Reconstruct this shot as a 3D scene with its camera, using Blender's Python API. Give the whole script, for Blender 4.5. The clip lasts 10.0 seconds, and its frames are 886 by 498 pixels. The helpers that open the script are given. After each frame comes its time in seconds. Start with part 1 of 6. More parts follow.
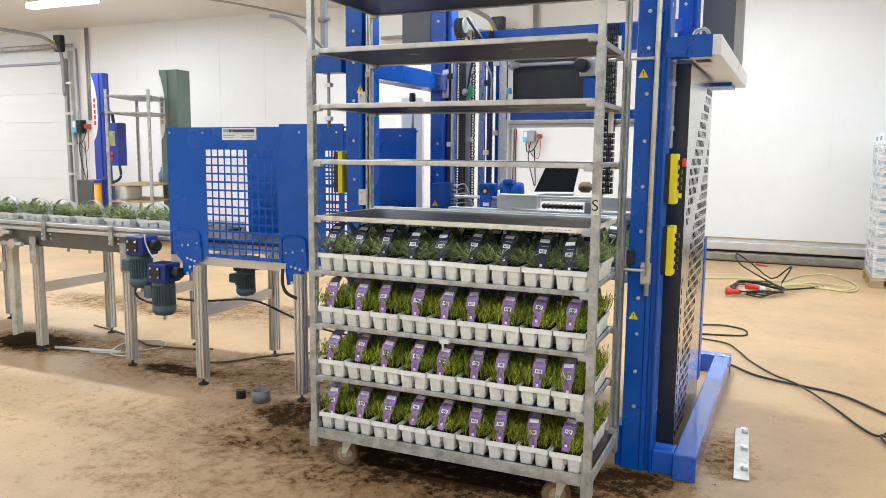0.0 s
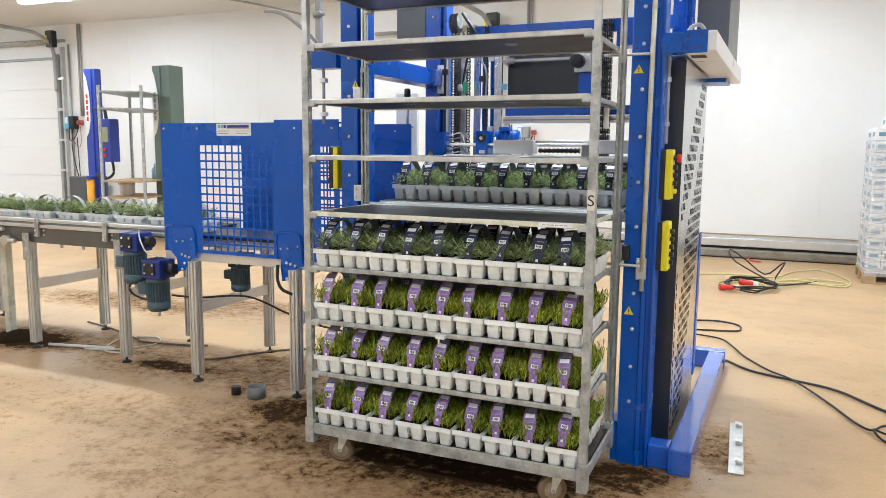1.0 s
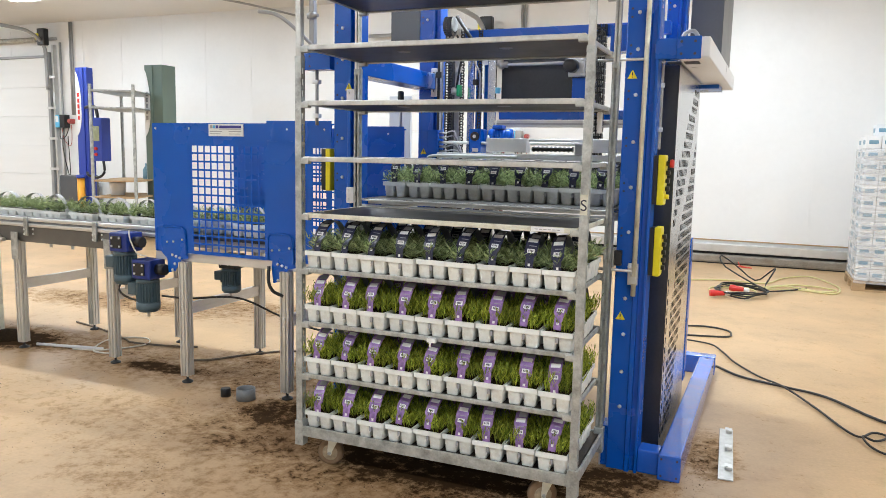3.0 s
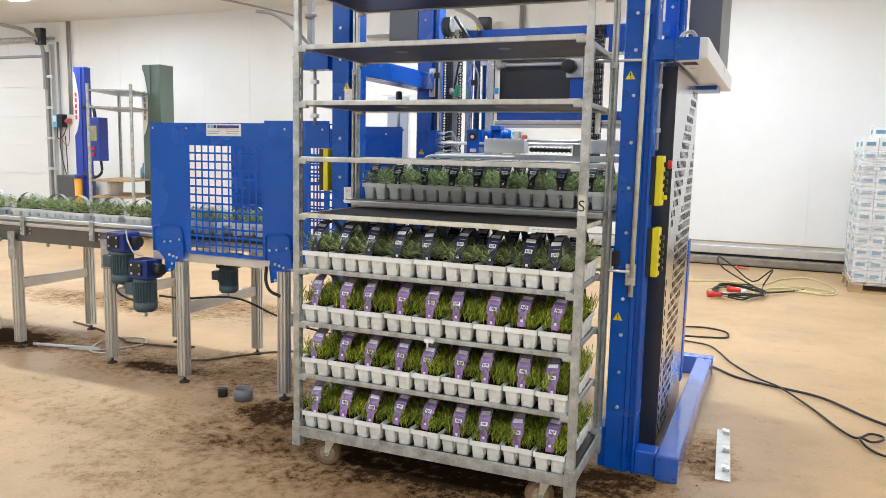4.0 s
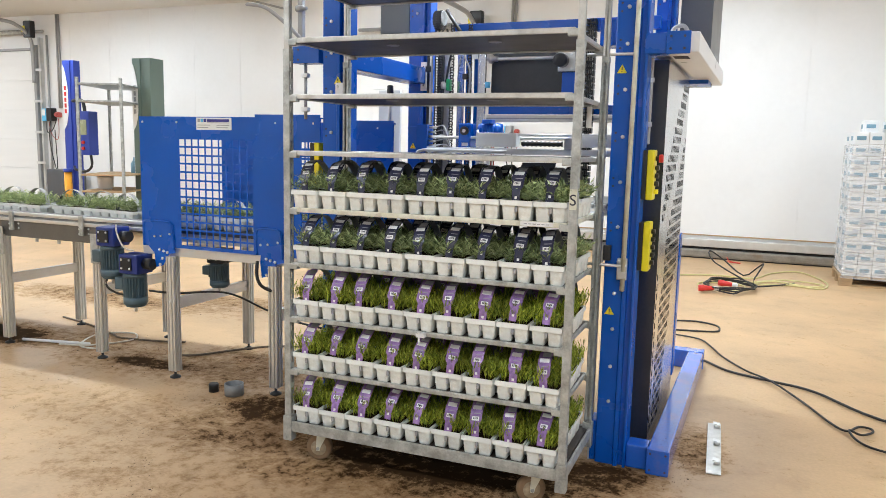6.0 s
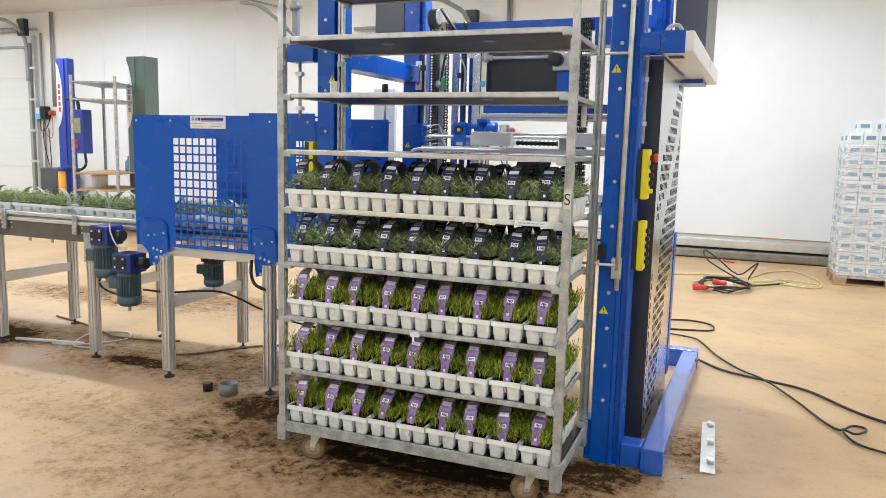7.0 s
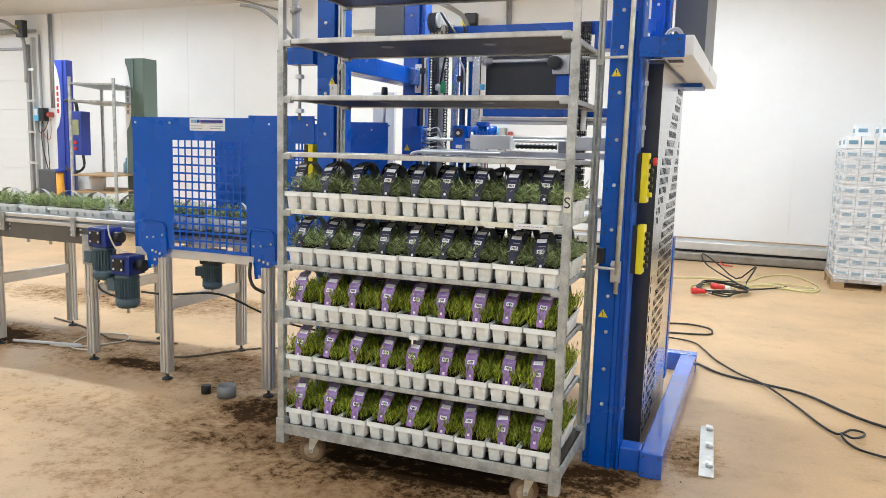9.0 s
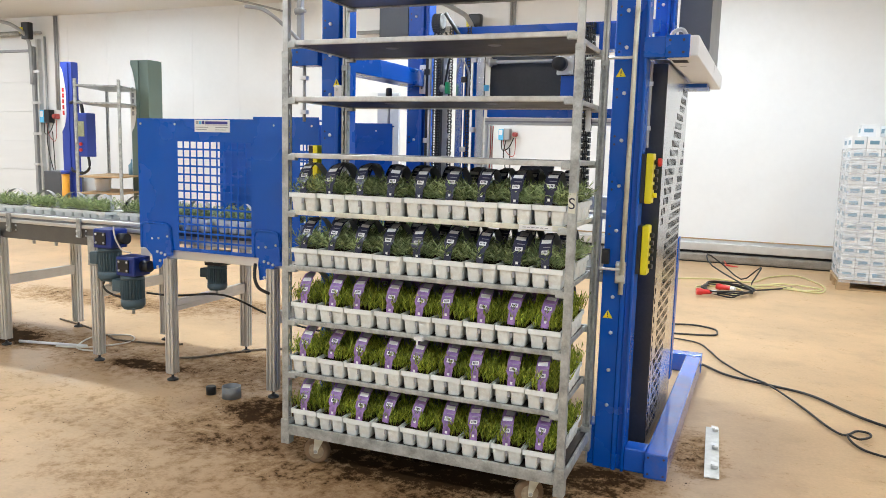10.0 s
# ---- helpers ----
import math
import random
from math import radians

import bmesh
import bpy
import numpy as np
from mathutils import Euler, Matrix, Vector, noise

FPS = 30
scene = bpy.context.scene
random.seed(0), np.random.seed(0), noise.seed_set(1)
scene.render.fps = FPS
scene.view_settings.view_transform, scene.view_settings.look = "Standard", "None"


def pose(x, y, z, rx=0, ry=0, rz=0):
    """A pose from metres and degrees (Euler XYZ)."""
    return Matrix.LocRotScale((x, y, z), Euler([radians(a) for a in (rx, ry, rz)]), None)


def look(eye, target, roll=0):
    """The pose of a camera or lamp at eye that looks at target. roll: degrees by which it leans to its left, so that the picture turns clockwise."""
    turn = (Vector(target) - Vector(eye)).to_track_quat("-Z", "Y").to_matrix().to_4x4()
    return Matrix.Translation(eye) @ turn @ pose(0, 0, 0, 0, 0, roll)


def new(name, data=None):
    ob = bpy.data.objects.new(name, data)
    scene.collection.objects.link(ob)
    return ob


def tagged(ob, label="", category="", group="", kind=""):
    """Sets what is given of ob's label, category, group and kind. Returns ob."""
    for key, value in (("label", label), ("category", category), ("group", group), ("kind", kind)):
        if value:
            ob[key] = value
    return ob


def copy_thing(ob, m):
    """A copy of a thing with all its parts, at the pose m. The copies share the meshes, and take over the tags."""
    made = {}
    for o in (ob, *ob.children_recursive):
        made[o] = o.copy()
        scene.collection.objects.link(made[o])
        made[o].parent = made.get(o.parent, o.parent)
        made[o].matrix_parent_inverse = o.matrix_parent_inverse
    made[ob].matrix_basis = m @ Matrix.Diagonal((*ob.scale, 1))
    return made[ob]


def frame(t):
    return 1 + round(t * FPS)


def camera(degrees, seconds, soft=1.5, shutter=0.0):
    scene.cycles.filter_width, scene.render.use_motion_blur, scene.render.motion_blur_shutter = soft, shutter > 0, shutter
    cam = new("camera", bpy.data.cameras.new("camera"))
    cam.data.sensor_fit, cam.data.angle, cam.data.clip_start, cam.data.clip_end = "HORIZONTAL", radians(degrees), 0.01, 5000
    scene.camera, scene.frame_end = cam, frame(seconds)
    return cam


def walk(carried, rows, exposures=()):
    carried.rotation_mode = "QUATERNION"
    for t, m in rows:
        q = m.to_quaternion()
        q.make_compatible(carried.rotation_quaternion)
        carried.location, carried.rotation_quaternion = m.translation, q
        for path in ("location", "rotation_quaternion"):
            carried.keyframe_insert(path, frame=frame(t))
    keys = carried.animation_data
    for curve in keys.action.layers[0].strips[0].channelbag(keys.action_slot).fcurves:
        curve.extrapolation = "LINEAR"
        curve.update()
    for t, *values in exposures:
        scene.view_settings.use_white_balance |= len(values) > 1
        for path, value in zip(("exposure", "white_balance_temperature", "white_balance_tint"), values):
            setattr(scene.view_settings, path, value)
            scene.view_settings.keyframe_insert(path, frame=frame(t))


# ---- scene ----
cam = camera(61.2, 10.0, soft=0.35)
PATH = [
    (0, (1.949, -2.908, 1.489), (1.144, -1.095, 1.235), 0.5),
    (0.5, (1.94, -2.912, 1.483), (1.145, -1.095, 1.225), 0.5),
    (1, (1.941, -2.912, 1.485), (1.152, -1.094, 1.222), 0.5),
    (1.5, (1.94, -2.913, 1.485), (1.156, -1.092, 1.221), 0.6),
    (2, (1.939, -2.91, 1.485), (1.159, -1.087, 1.223), 0.8),
    (2.5, (1.937, -2.907, 1.486), (1.163, -1.081, 1.228), 1.0),
    (4, (1.935, -2.903, 1.483), (1.171, -1.072, 1.23), 1.3),
    (4.5, (1.936, -2.902, 1.485), (1.175, -1.07, 1.23), 1.3),
    (5, (1.934, -2.901, 1.483), (1.179, -1.067, 1.225), 1.3),
    (5.5, (1.935, -2.897, 1.482), (1.185, -1.062, 1.218), 1.3),
    (7, (1.939, -2.888, 1.483), (1.206, -1.047, 1.213), 1.4),
    (7.5, (1.94, -2.885, 1.482), (1.211, -1.042, 1.213), 1.5),
    (8, (1.937, -2.887, 1.478), (1.211, -1.042, 1.213), 1.6),
    (8.5, (1.934, -2.89, 1.478), (1.209, -1.044, 1.216), 1.5),
    (9, (1.932, -2.891, 1.483), (1.204, -1.047, 1.221), 1.6),
    (9.5, (1.934, -2.892, 1.482), (1.2, -1.049, 1.223), 1.5),
    (10, (1.931, -2.891, 1.483), (1.192, -1.051, 1.223), 1.5),
]
walk(cam, [(t, look(eye, target, roll)) for t, eye, target, roll in PATH])


# ---- light: rows of ceiling battens, white hall ----
world = bpy.data.worlds.new("world")
scene.world = world
world.use_nodes = True
world.node_tree.nodes["Background"].inputs[0].default_value = (0.9, 0.95, 1.0, 1)
world.node_tree.nodes["Background"].inputs[1].default_value = 0.3
scene.view_settings.exposure = -0.13

ROOM = (-18.0, 12.0, -9.0, 8.45, 3.95)      # x0, x1, y0, y1, height
# the unseen row at y = -7.2 is added to brighten the front faces
BATTENS = [(x, y) for y, xs in ((-7.2, (-7.4, -2.3, 2.8, 7.9)), (-3.0, (-12.5, -7.4, -2.3, 2.8, 7.9)), (1.9, (-14.4, -9.4, -4.4, 0.6, 5.6)), (6.1, (-14.1, -8.9, -3.7, 1.5, 6.7))) for x in xs]
LAMP_WATTS = {-7.2: 40.0, -3.0: 80.0, 1.9: 140.0, 6.1: 92.0}


# ---- materials ----
def mat(name, base, rough=0.5, metal=0.0, var=0.12, scale=6.0, bump=0.05, grain=80.0, dirt=None, dirt_amount=0.0,
        dirt_scale=3.0, random_tint=0.0, spec=0.5, emit=0.0, stretch=(1, 1, 1), coat=0.0):
    m = bpy.data.materials.new(name)
    m.use_nodes = True
    nt = m.node_tree
    nodes, links = nt.nodes, nt.links
    b = nodes["Principled BSDF"]
    b.inputs["Roughness"].default_value = rough
    b.inputs["Metallic"].default_value = metal
    b.inputs["Specular IOR Level"].default_value = spec
    b.inputs["Coat Weight"].default_value = coat
    tc = nodes.new("ShaderNodeTexCoord")
    mp = nodes.new("ShaderNodeMapping")
    mp.inputs["Scale"].default_value = stretch
    links.new(tc.outputs["Object"], mp.inputs[0])
    n1 = nodes.new("ShaderNodeTexNoise")
    n1.inputs["Scale"].default_value, n1.inputs["Detail"].default_value = scale, 5
    n2 = nodes.new("ShaderNodeTexNoise")
    n2.inputs["Scale"].default_value, n2.inputs["Detail"].default_value = grain, 4
    links.new(mp.outputs[0], n1.inputs["Vector"])
    links.new(mp.outputs[0], n2.inputs["Vector"])
    add = nodes.new("ShaderNodeMath")
    add.operation = "MULTIPLY_ADD"
    links.new(n2.outputs["Fac"], add.inputs[0])
    add.inputs[1].default_value = 0.4
    links.new(n1.outputs["Fac"], add.inputs[2])
    ramp = nodes.new("ShaderNodeValToRGB")
    ramp.color_ramp.elements[0].position, ramp.color_ramp.elements[1].position = 0.45, 0.95
    lo, hi = [c * (1 - var) for c in base], [min(1, c * (1 + var)) for c in base]
    ramp.color_ramp.elements[0].color, ramp.color_ramp.elements[1].color = (*lo, 1), (*hi, 1)
    links.new(add.outputs[0], ramp.inputs[0])
    out = ramp.outputs[0]
    if random_tint:
        oi = nodes.new("ShaderNodeObjectInfo")
        hsv = nodes.new("ShaderNodeHueSaturation")
        mr = nodes.new("ShaderNodeMapRange")
        mr.inputs["To Min"].default_value, mr.inputs["To Max"].default_value = 1 - random_tint, 1 + random_tint
        links.new(oi.outputs["Random"], mr.inputs["Value"])
        links.new(mr.outputs[0], hsv.inputs["Value"])
        links.new(out, hsv.inputs["Color"])
        out = hsv.outputs[0]
    if dirt:
        n3 = nodes.new("ShaderNodeTexNoise")
        n3.inputs["Scale"].default_value, n3.inputs["Detail"].default_value = dirt_scale, 9
        n3.inputs["Roughness"].default_value = 0.68
        links.new(tc.outputs["Object"], n3.inputs["Vector"])
        r3 = nodes.new("ShaderNodeValToRGB")
        r3.color_ramp.elements[0].position, r3.color_ramp.elements[1].position = 0.5, 0.78
        r3.color_ramp.elements[0].color, r3.color_ramp.elements[1].color = (0, 0, 0, 1), (dirt_amount,) * 3 + (1,)
        links.new(n3.outputs["Fac"], r3.inputs[0])
        mix = nodes.new("ShaderNodeMix")
        mix.data_type = "RGBA"
        links.new(r3.outputs[0], mix.inputs["Factor"])
        links.new(out, mix.inputs[6])
        mix.inputs[7].default_value = (*dirt, 1)
        out = mix.outputs[2]
    links.new(out, b.inputs["Base Color"])
    rr = nodes.new("ShaderNodeMapRange")
    rr.inputs["To Min"].default_value, rr.inputs["To Max"].default_value = max(0.03, rough - 0.1), min(1, rough + 0.1)
    links.new(n1.outputs["Fac"], rr.inputs["Value"])
    links.new(rr.outputs[0], b.inputs["Roughness"])
    if bump:
        bp = nodes.new("ShaderNodeBump")
        bp.inputs["Strength"].default_value, bp.inputs["Distance"].default_value = bump, 0.01
        links.new(add.outputs[0], bp.inputs["Height"])
        links.new(bp.outputs[0], b.inputs["Normal"])
    if emit:
        b.inputs["Emission Color"].default_value, b.inputs["Emission Strength"].default_value = (0.78, 0.90, 1.0, 1), emit
    return m


def leaf_mat(name, a, c):
    m = bpy.data.materials.new(name)
    m.use_nodes = True
    nodes, links = m.node_tree.nodes, m.node_tree.links
    b = nodes["Principled BSDF"]
    geo = nodes.new("ShaderNodeNewGeometry")
    ramp = nodes.new("ShaderNodeValToRGB")
    ramp.color_ramp.elements[0].color, ramp.color_ramp.elements[1].color = (*a, 1), (*c, 1)
    links.new(geo.outputs["Random Per Island"], ramp.inputs[0])
    oi = nodes.new("ShaderNodeObjectInfo")
    hsv = nodes.new("ShaderNodeHueSaturation")
    mr = nodes.new("ShaderNodeMapRange")
    mr.inputs["To Min"].default_value, mr.inputs["To Max"].default_value = 0.75, 1.2
    links.new(oi.outputs["Random"], mr.inputs["Value"])
    links.new(mr.outputs[0], hsv.inputs["Value"])
    links.new(ramp.outputs[0], hsv.inputs["Color"])
    links.new(hsv.outputs[0], b.inputs["Base Color"])
    b.inputs["Roughness"].default_value = 0.55
    b.inputs["Specular IOR Level"].default_value = 0.3
    b.inputs["Subsurface Weight"].default_value = 0.0
    tr = nodes.new("ShaderNodeBsdfTranslucent")
    links.new(hsv.outputs[0], tr.inputs[0])
    mx = nodes.new("ShaderNodeMixShader")
    mx.inputs[0].default_value = 0.3
    links.new(b.outputs[0], mx.inputs[1])
    links.new(tr.outputs[0], mx.inputs[2])
    links.new(mx.outputs[0], nodes["Material Output"].inputs[0])
    return m


def floor_mat():
    """Beige poured floor, with worn patches, scuffs, trodden-in potting soil round the machine and shade painted under
    the trolley.
    """
    m = mat("floor_concrete", (0.555, 0.364, 0.192), rough=0.45, var=0.16, scale=1.3, bump=0.04, grain=55,
            dirt=(0.27, 0.165, 0.08), dirt_amount=0.42, dirt_scale=3.2)
    nodes, links = m.node_tree.nodes, m.node_tree.links
    b = nodes["Principled BSDF"]
    base = b.inputs["Base Color"].links[0].from_socket
    geo = nodes.new("ShaderNodeNewGeometry")
    jit = nodes.new("ShaderNodeTexNoise")
    jit.inputs["Scale"].default_value, jit.inputs["Detail"].default_value = 4.5, 12
    jit.inputs["Roughness"].default_value = 0.82
    jit.inputs["Distortion"].default_value = 0.15
    spread = nodes.new("ShaderNodeMapRange")
    spread.inputs["From Min"].default_value, spread.inputs["From Max"].default_value = 0.32, 0.68
    links.new(jit.outputs["Fac"], spread.inputs["Value"])
    links.new(geo.outputs["Position"], jit.inputs["Vector"])

    def ellipses(spots, edge, core):
        """The strongest of a list of soft ellipses at each place on the floor."""
        total = None
        for x, y, rx, ry, amount in spots:
            sub = nodes.new("ShaderNodeVectorMath")
            sub.operation = "SUBTRACT"
            links.new(geo.outputs["Position"], sub.inputs[0])
            sub.inputs[1].default_value = (x, y, 0)
            div = nodes.new("ShaderNodeVectorMath")
            div.operation = "DIVIDE"
            links.new(sub.outputs[0], div.inputs[0])
            div.inputs[1].default_value = (rx, ry, 1)
            ln = nodes.new("ShaderNodeVectorMath")
            ln.operation = "LENGTH"
            links.new(div.outputs[0], ln.inputs[0])
            mr = nodes.new("ShaderNodeMapRange")
            mr.inputs["From Min"].default_value, mr.inputs["From Max"].default_value = edge, core
            mr.inputs["To Min"].default_value, mr.inputs["To Max"].default_value = 0, amount
            links.new(ln.outputs["Value"], mr.inputs["Value"])
            if total is None:
                total = mr.outputs[0]
            else:
                mx = nodes.new("ShaderNodeMath")
                mx.operation = "MAXIMUM"
                links.new(total, mx.inputs[0])
                links.new(mr.outputs[0], mx.inputs[1])
                total = mx.outputs[0]
        return total

    # a smooth brown film, broken by the larger noise
    film = nodes.new("ShaderNodeMath")
    film.operation = "MULTIPLY"
    links.new(ellipses(BROWN_FILM, 1.5, 0.1), film.inputs[0])
    cloud = nodes.new("ShaderNodeMapRange")
    cloud.inputs["From Min"].default_value, cloud.inputs["From Max"].default_value = 0.3, 0.62
    cloud.inputs["To Min"].default_value = 0.45
    links.new(jit.outputs["Fac"], cloud.inputs["Value"])
    links.new(cloud.outputs[0], film.inputs[1])
    dusty = nodes.new("ShaderNodeMix")
    dusty.data_type = "RGBA"
    links.new(film.outputs[0], dusty.inputs["Factor"])
    links.new(base, dusty.inputs[6])
    dusty.inputs[7].default_value = (0.185, 0.102, 0.050, 1)
    base = dusty.outputs[2]
    total = ellipses(SPILLS_AND_SHADE, 1.35, 0.5)
    fine = nodes.new("ShaderNodeTexNoise")
    fine.inputs["Scale"].default_value, fine.inputs["Detail"].default_value = 17, 10
    fine.inputs["Roughness"].default_value = 0.78
    links.new(geo.outputs["Position"], fine.inputs["Vector"])
    fine_spread = nodes.new("ShaderNodeMapRange")
    fine_spread.inputs["From Min"].default_value, fine_spread.inputs["From Max"].default_value = 0.33, 0.67
    links.new(fine.outputs["Fac"], fine_spread.inputs["Value"])

    def times_add(sock, k, plus):
        nd = nodes.new("ShaderNodeMath")
        nd.operation = "MULTIPLY_ADD"
        links.new(sock, nd.inputs[0])
        nd.inputs[1].default_value = k
        if plus is None:
            nd.inputs[2].default_value = 0
        else:
            links.new(plus, nd.inputs[2])
        return nd.outputs[0]

    level = times_add(fine_spread.outputs[0], 0.55, times_add(spread.outputs[0], 0.55, times_add(total, 0.8, None)))

    def stage(lo, hi, top):
        nd = nodes.new("ShaderNodeMapRange")
        nd.inputs["From Min"].default_value, nd.inputs["From Max"].default_value = lo, hi
        nd.inputs["To Max"].default_value = top
        links.new(level, nd.inputs["Value"])
        return nd.outputs[0]

    for fac, colour in ((stage(0.74, 1.15, 0.75), (0.180, 0.098, 0.043, 1)), (stage(1.08, 1.28, 0.96), (0.036, 0.018, 0.0075, 1))):
        mix = nodes.new("ShaderNodeMix")
        mix.data_type = "RGBA"
        links.new(fac, mix.inputs["Factor"])
        links.new(base, mix.inputs[6])
        mix.inputs[7].default_value = colour
        base = mix.outputs[2]
    links.new(base, b.inputs["Base Color"])
    # trodden soil and the painted shade are dull
    dull = nodes.new("ShaderNodeMapRange")
    dull.inputs["From Min"].default_value, dull.inputs["From Max"].default_value = 0.7, 1.2
    dull.inputs["To Min"].default_value, dull.inputs["To Max"].default_value = 0.45, 0.95
    links.new(level, dull.inputs["Value"])
    links.new(dull.outputs[0], b.inputs["Roughness"])
    flat = nodes.new("ShaderNodeMapRange")
    flat.inputs["From Min"].default_value, flat.inputs["From Max"].default_value = 0.7, 1.2
    flat.inputs["To Min"].default_value, flat.inputs["To Max"].default_value = 0.45, 0.04
    links.new(level, flat.inputs["Value"])
    links.new(flat.outputs[0], b.inputs["Specular IOR Level"])
    return m


# soil trodden round the machine, and the trolley's shadow painted at (0.6, 0.3): x, y, radii, strength
SPILLS_AND_SHADE = [(-0.42, 0.53, 0.44, 0.26, 0.92), (-0.38, 0.20, 0.6, 0.40, 0.62), (-3.28, 1.02, 0.50, 0.30, 1.12),
          (-1.72, 0.91, 0.40, 0.13, 0.95), (-1.70, 0.95, 0.75, 0.34, 0.50), (1.78, 0.95, 0.16, 0.34, 0.60), (1.40, 0.42, 0.28, 0.22, 0.90),
          (0.05, -0.10, 0.45, 0.22, 0.54), (0.6, 0.3, 1.0, 0.45, 1.0), (-0.27, 0.66, 0.40, 0.24, 1.02), (0.6, -0.30, 1.0, 0.22, 0.32), (-3.6, 2.4, 1.4, 0.34, 0.62), (-2.2, 2.8, 1.7, 0.26, 0.54), (-0.9, 2.6, 0.5, 0.14, 0.7),
          (-2.6, 1.1, 0.9, 0.28, 0.52), (-1.0, 1.1, 0.8, 0.5, 0.56), (-1.2, 0.1, 0.8, 0.4, 0.30), (-0.4, -0.35, 0.9, 0.4, 0.32),
          (0.5, -0.5, 1.2, 0.35, 0.22), (-2.2, 0.0, 1.2, 0.6, 0.16), (1.5, -0.1, 0.5, 0.3, 0.42)]

# soft brown patches: x, y, radii, strength
BROWN_FILM = [(-0.22, 0.32, 0.75, 0.6, 0.9), (0.5, -0.25, 1.2, 0.45, 0.75), (-1.6, 1.05, 1.4, 0.42, 0.65), (-3.2, 1.25, 1.3, 0.5, 0.7), (1.6, 0.6, 0.5, 0.6, 0.6), (-2.4, 2.6, 2.2, 0.5, 0.6), (0.3, 1.4, 1.4, 1.0, 0.8)]

BLUE = mat("blue_powder_coat", (0.0, 0.092, 0.49), rough=0.27, spec=0.45, var=0.06, scale=3, bump=0.015, grain=220,
           dirt=(0.004, 0.09, 0.46), dirt_amount=0.35, dirt_scale=5)
BLUE_LITE = mat("blue_foot_paint", (0.015, 0.12, 0.58), coat=0.7, rough=0.18, var=0.08, scale=4, bump=0.02, dirt=(0.14, 0.12, 0.12),
                dirt_amount=0.5, dirt_scale=7)
BLUE_DEEP = mat("blue_gear_enamel", (0.006, 0.026, 0.19), rough=0.4, var=0.12, scale=8, bump=0.03)
GALV = mat("galvanised_steel", (0.44, 0.455, 0.445), rough=0.45, metal=0.45, var=0.34, scale=24, bump=0.05, grain=120,
           dirt=(0.17, 0.155, 0.13), dirt_amount=0.75, dirt_scale=11)
GALV_L = mat("galvanised_rim", (0.56, 0.56, 0.54), rough=0.38, metal=0.5, var=0.18, scale=18, bump=0.04, grain=110,
             dirt=(0.26, 0.22, 0.17), dirt_amount=0.5, dirt_scale=14)
CREAM = mat("cream_shelf_rim", (0.72, 0.71, 0.60), rough=0.45, metal=0.25, var=0.12, scale=15, bump=0.04, dirt=(0.28, 0.21, 0.13),
            dirt_amount=0.7, dirt_scale=12)
PLY = mat("film_faced_board", (0.030, 0.023, 0.021), spec=0.3, rough=0.44, var=0.35, scale=7, bump=0.05, grain=60, dirt=(0.105, 0.072, 0.052),
          dirt_amount=0.6, dirt_scale=9)
ALU = mat("aluminium_profile", (0.66, 0.66, 0.65), rough=0.38, metal=0.7, var=0.08, scale=9, bump=0.015, grain=150)
STAIN = mat("stainless_sheet", (0.60, 0.60, 0.60), rough=0.20, metal=0.9, var=0.06, scale=4, bump=0.012, grain=160, stretch=(1, 1, 0.15))
ZINC = mat("zinc_bolt", (0.72, 0.74, 0.76), rough=0.35, metal=0.6, var=0.08, scale=40, bump=0.0)
BLACK = mat("black_plastic", (0.014, 0.014, 0.016), rough=0.42, var=0.25, scale=20, bump=0.03)
DARKSHEET = mat("anthracite_sheet", (0.028, 0.031, 0.040), rough=0.22, var=0.2, scale=5, bump=0.015, spec=0.5)
GREYSHEET = mat("grey_cover_sheet", (0.10, 0.105, 0.115), rough=0.34, metal=0.2, var=0.10, scale=3, bump=0.015)
PANELGREY = mat("pale_grey_sheet", (0.58, 0.59, 0.61), rough=0.4, var=0.05, scale=3, bump=0.01)
WHITESHEET = mat("white_coated_sheet", (0.78, 0.79, 0.82), rough=0.3, var=0.05, scale=4, bump=0.01)
BRIGHTWHITE = mat("white_enamel", (0.88, 0.88, 0.88), rough=0.35, var=0.03, scale=6, bump=0.01)
YELLOW = mat("yellow_box", (0.80, 0.68, 0.012), rough=0.4, var=0.06, scale=10, bump=0.02)
RED = mat("red_plastic", (0.62, 0.03, 0.025), rough=0.35, var=0.08, scale=20, bump=0.02)
DULLRED = mat("dull_red_plastic", (0.40, 0.07, 0.06), rough=0.5, var=0.1, scale=20, bump=0.02)
TEAL = mat("motor_grey_green", (0.058, 0.098, 0.122), rough=0.45, var=0.15, scale=14, bump=0.05)
DISC = mat("caster_disc", (0.34, 0.26, 0.17), rough=0.7, var=0.3, scale=30, bump=0.06, dirt=(0.14, 0.09, 0.05), dirt_amount=0.8, dirt_scale=25)
RUBBER = mat("caster_tread", (0.20, 0.125, 0.07), rough=0.75, var=0.2, scale=25, bump=0.1)
CABLE = mat("cable_black", (0.018, 0.017, 0.017), rough=0.5, var=0.2, scale=20, bump=0.02)
CABLE_B = mat("cable_dusty", (0.13, 0.095, 0.065), rough=0.7, var=0.25, scale=20, bump=0.02)
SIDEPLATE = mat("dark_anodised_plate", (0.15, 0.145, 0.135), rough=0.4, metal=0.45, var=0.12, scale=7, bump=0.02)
TONGUE = mat("worn_dark_steel", (0.085, 0.080, 0.075), rough=0.42, metal=0.3, var=0.35, scale=9, bump=0.03, dirt=(0.03, 0.022, 0.016), dirt_amount=0.8, dirt_scale=8)
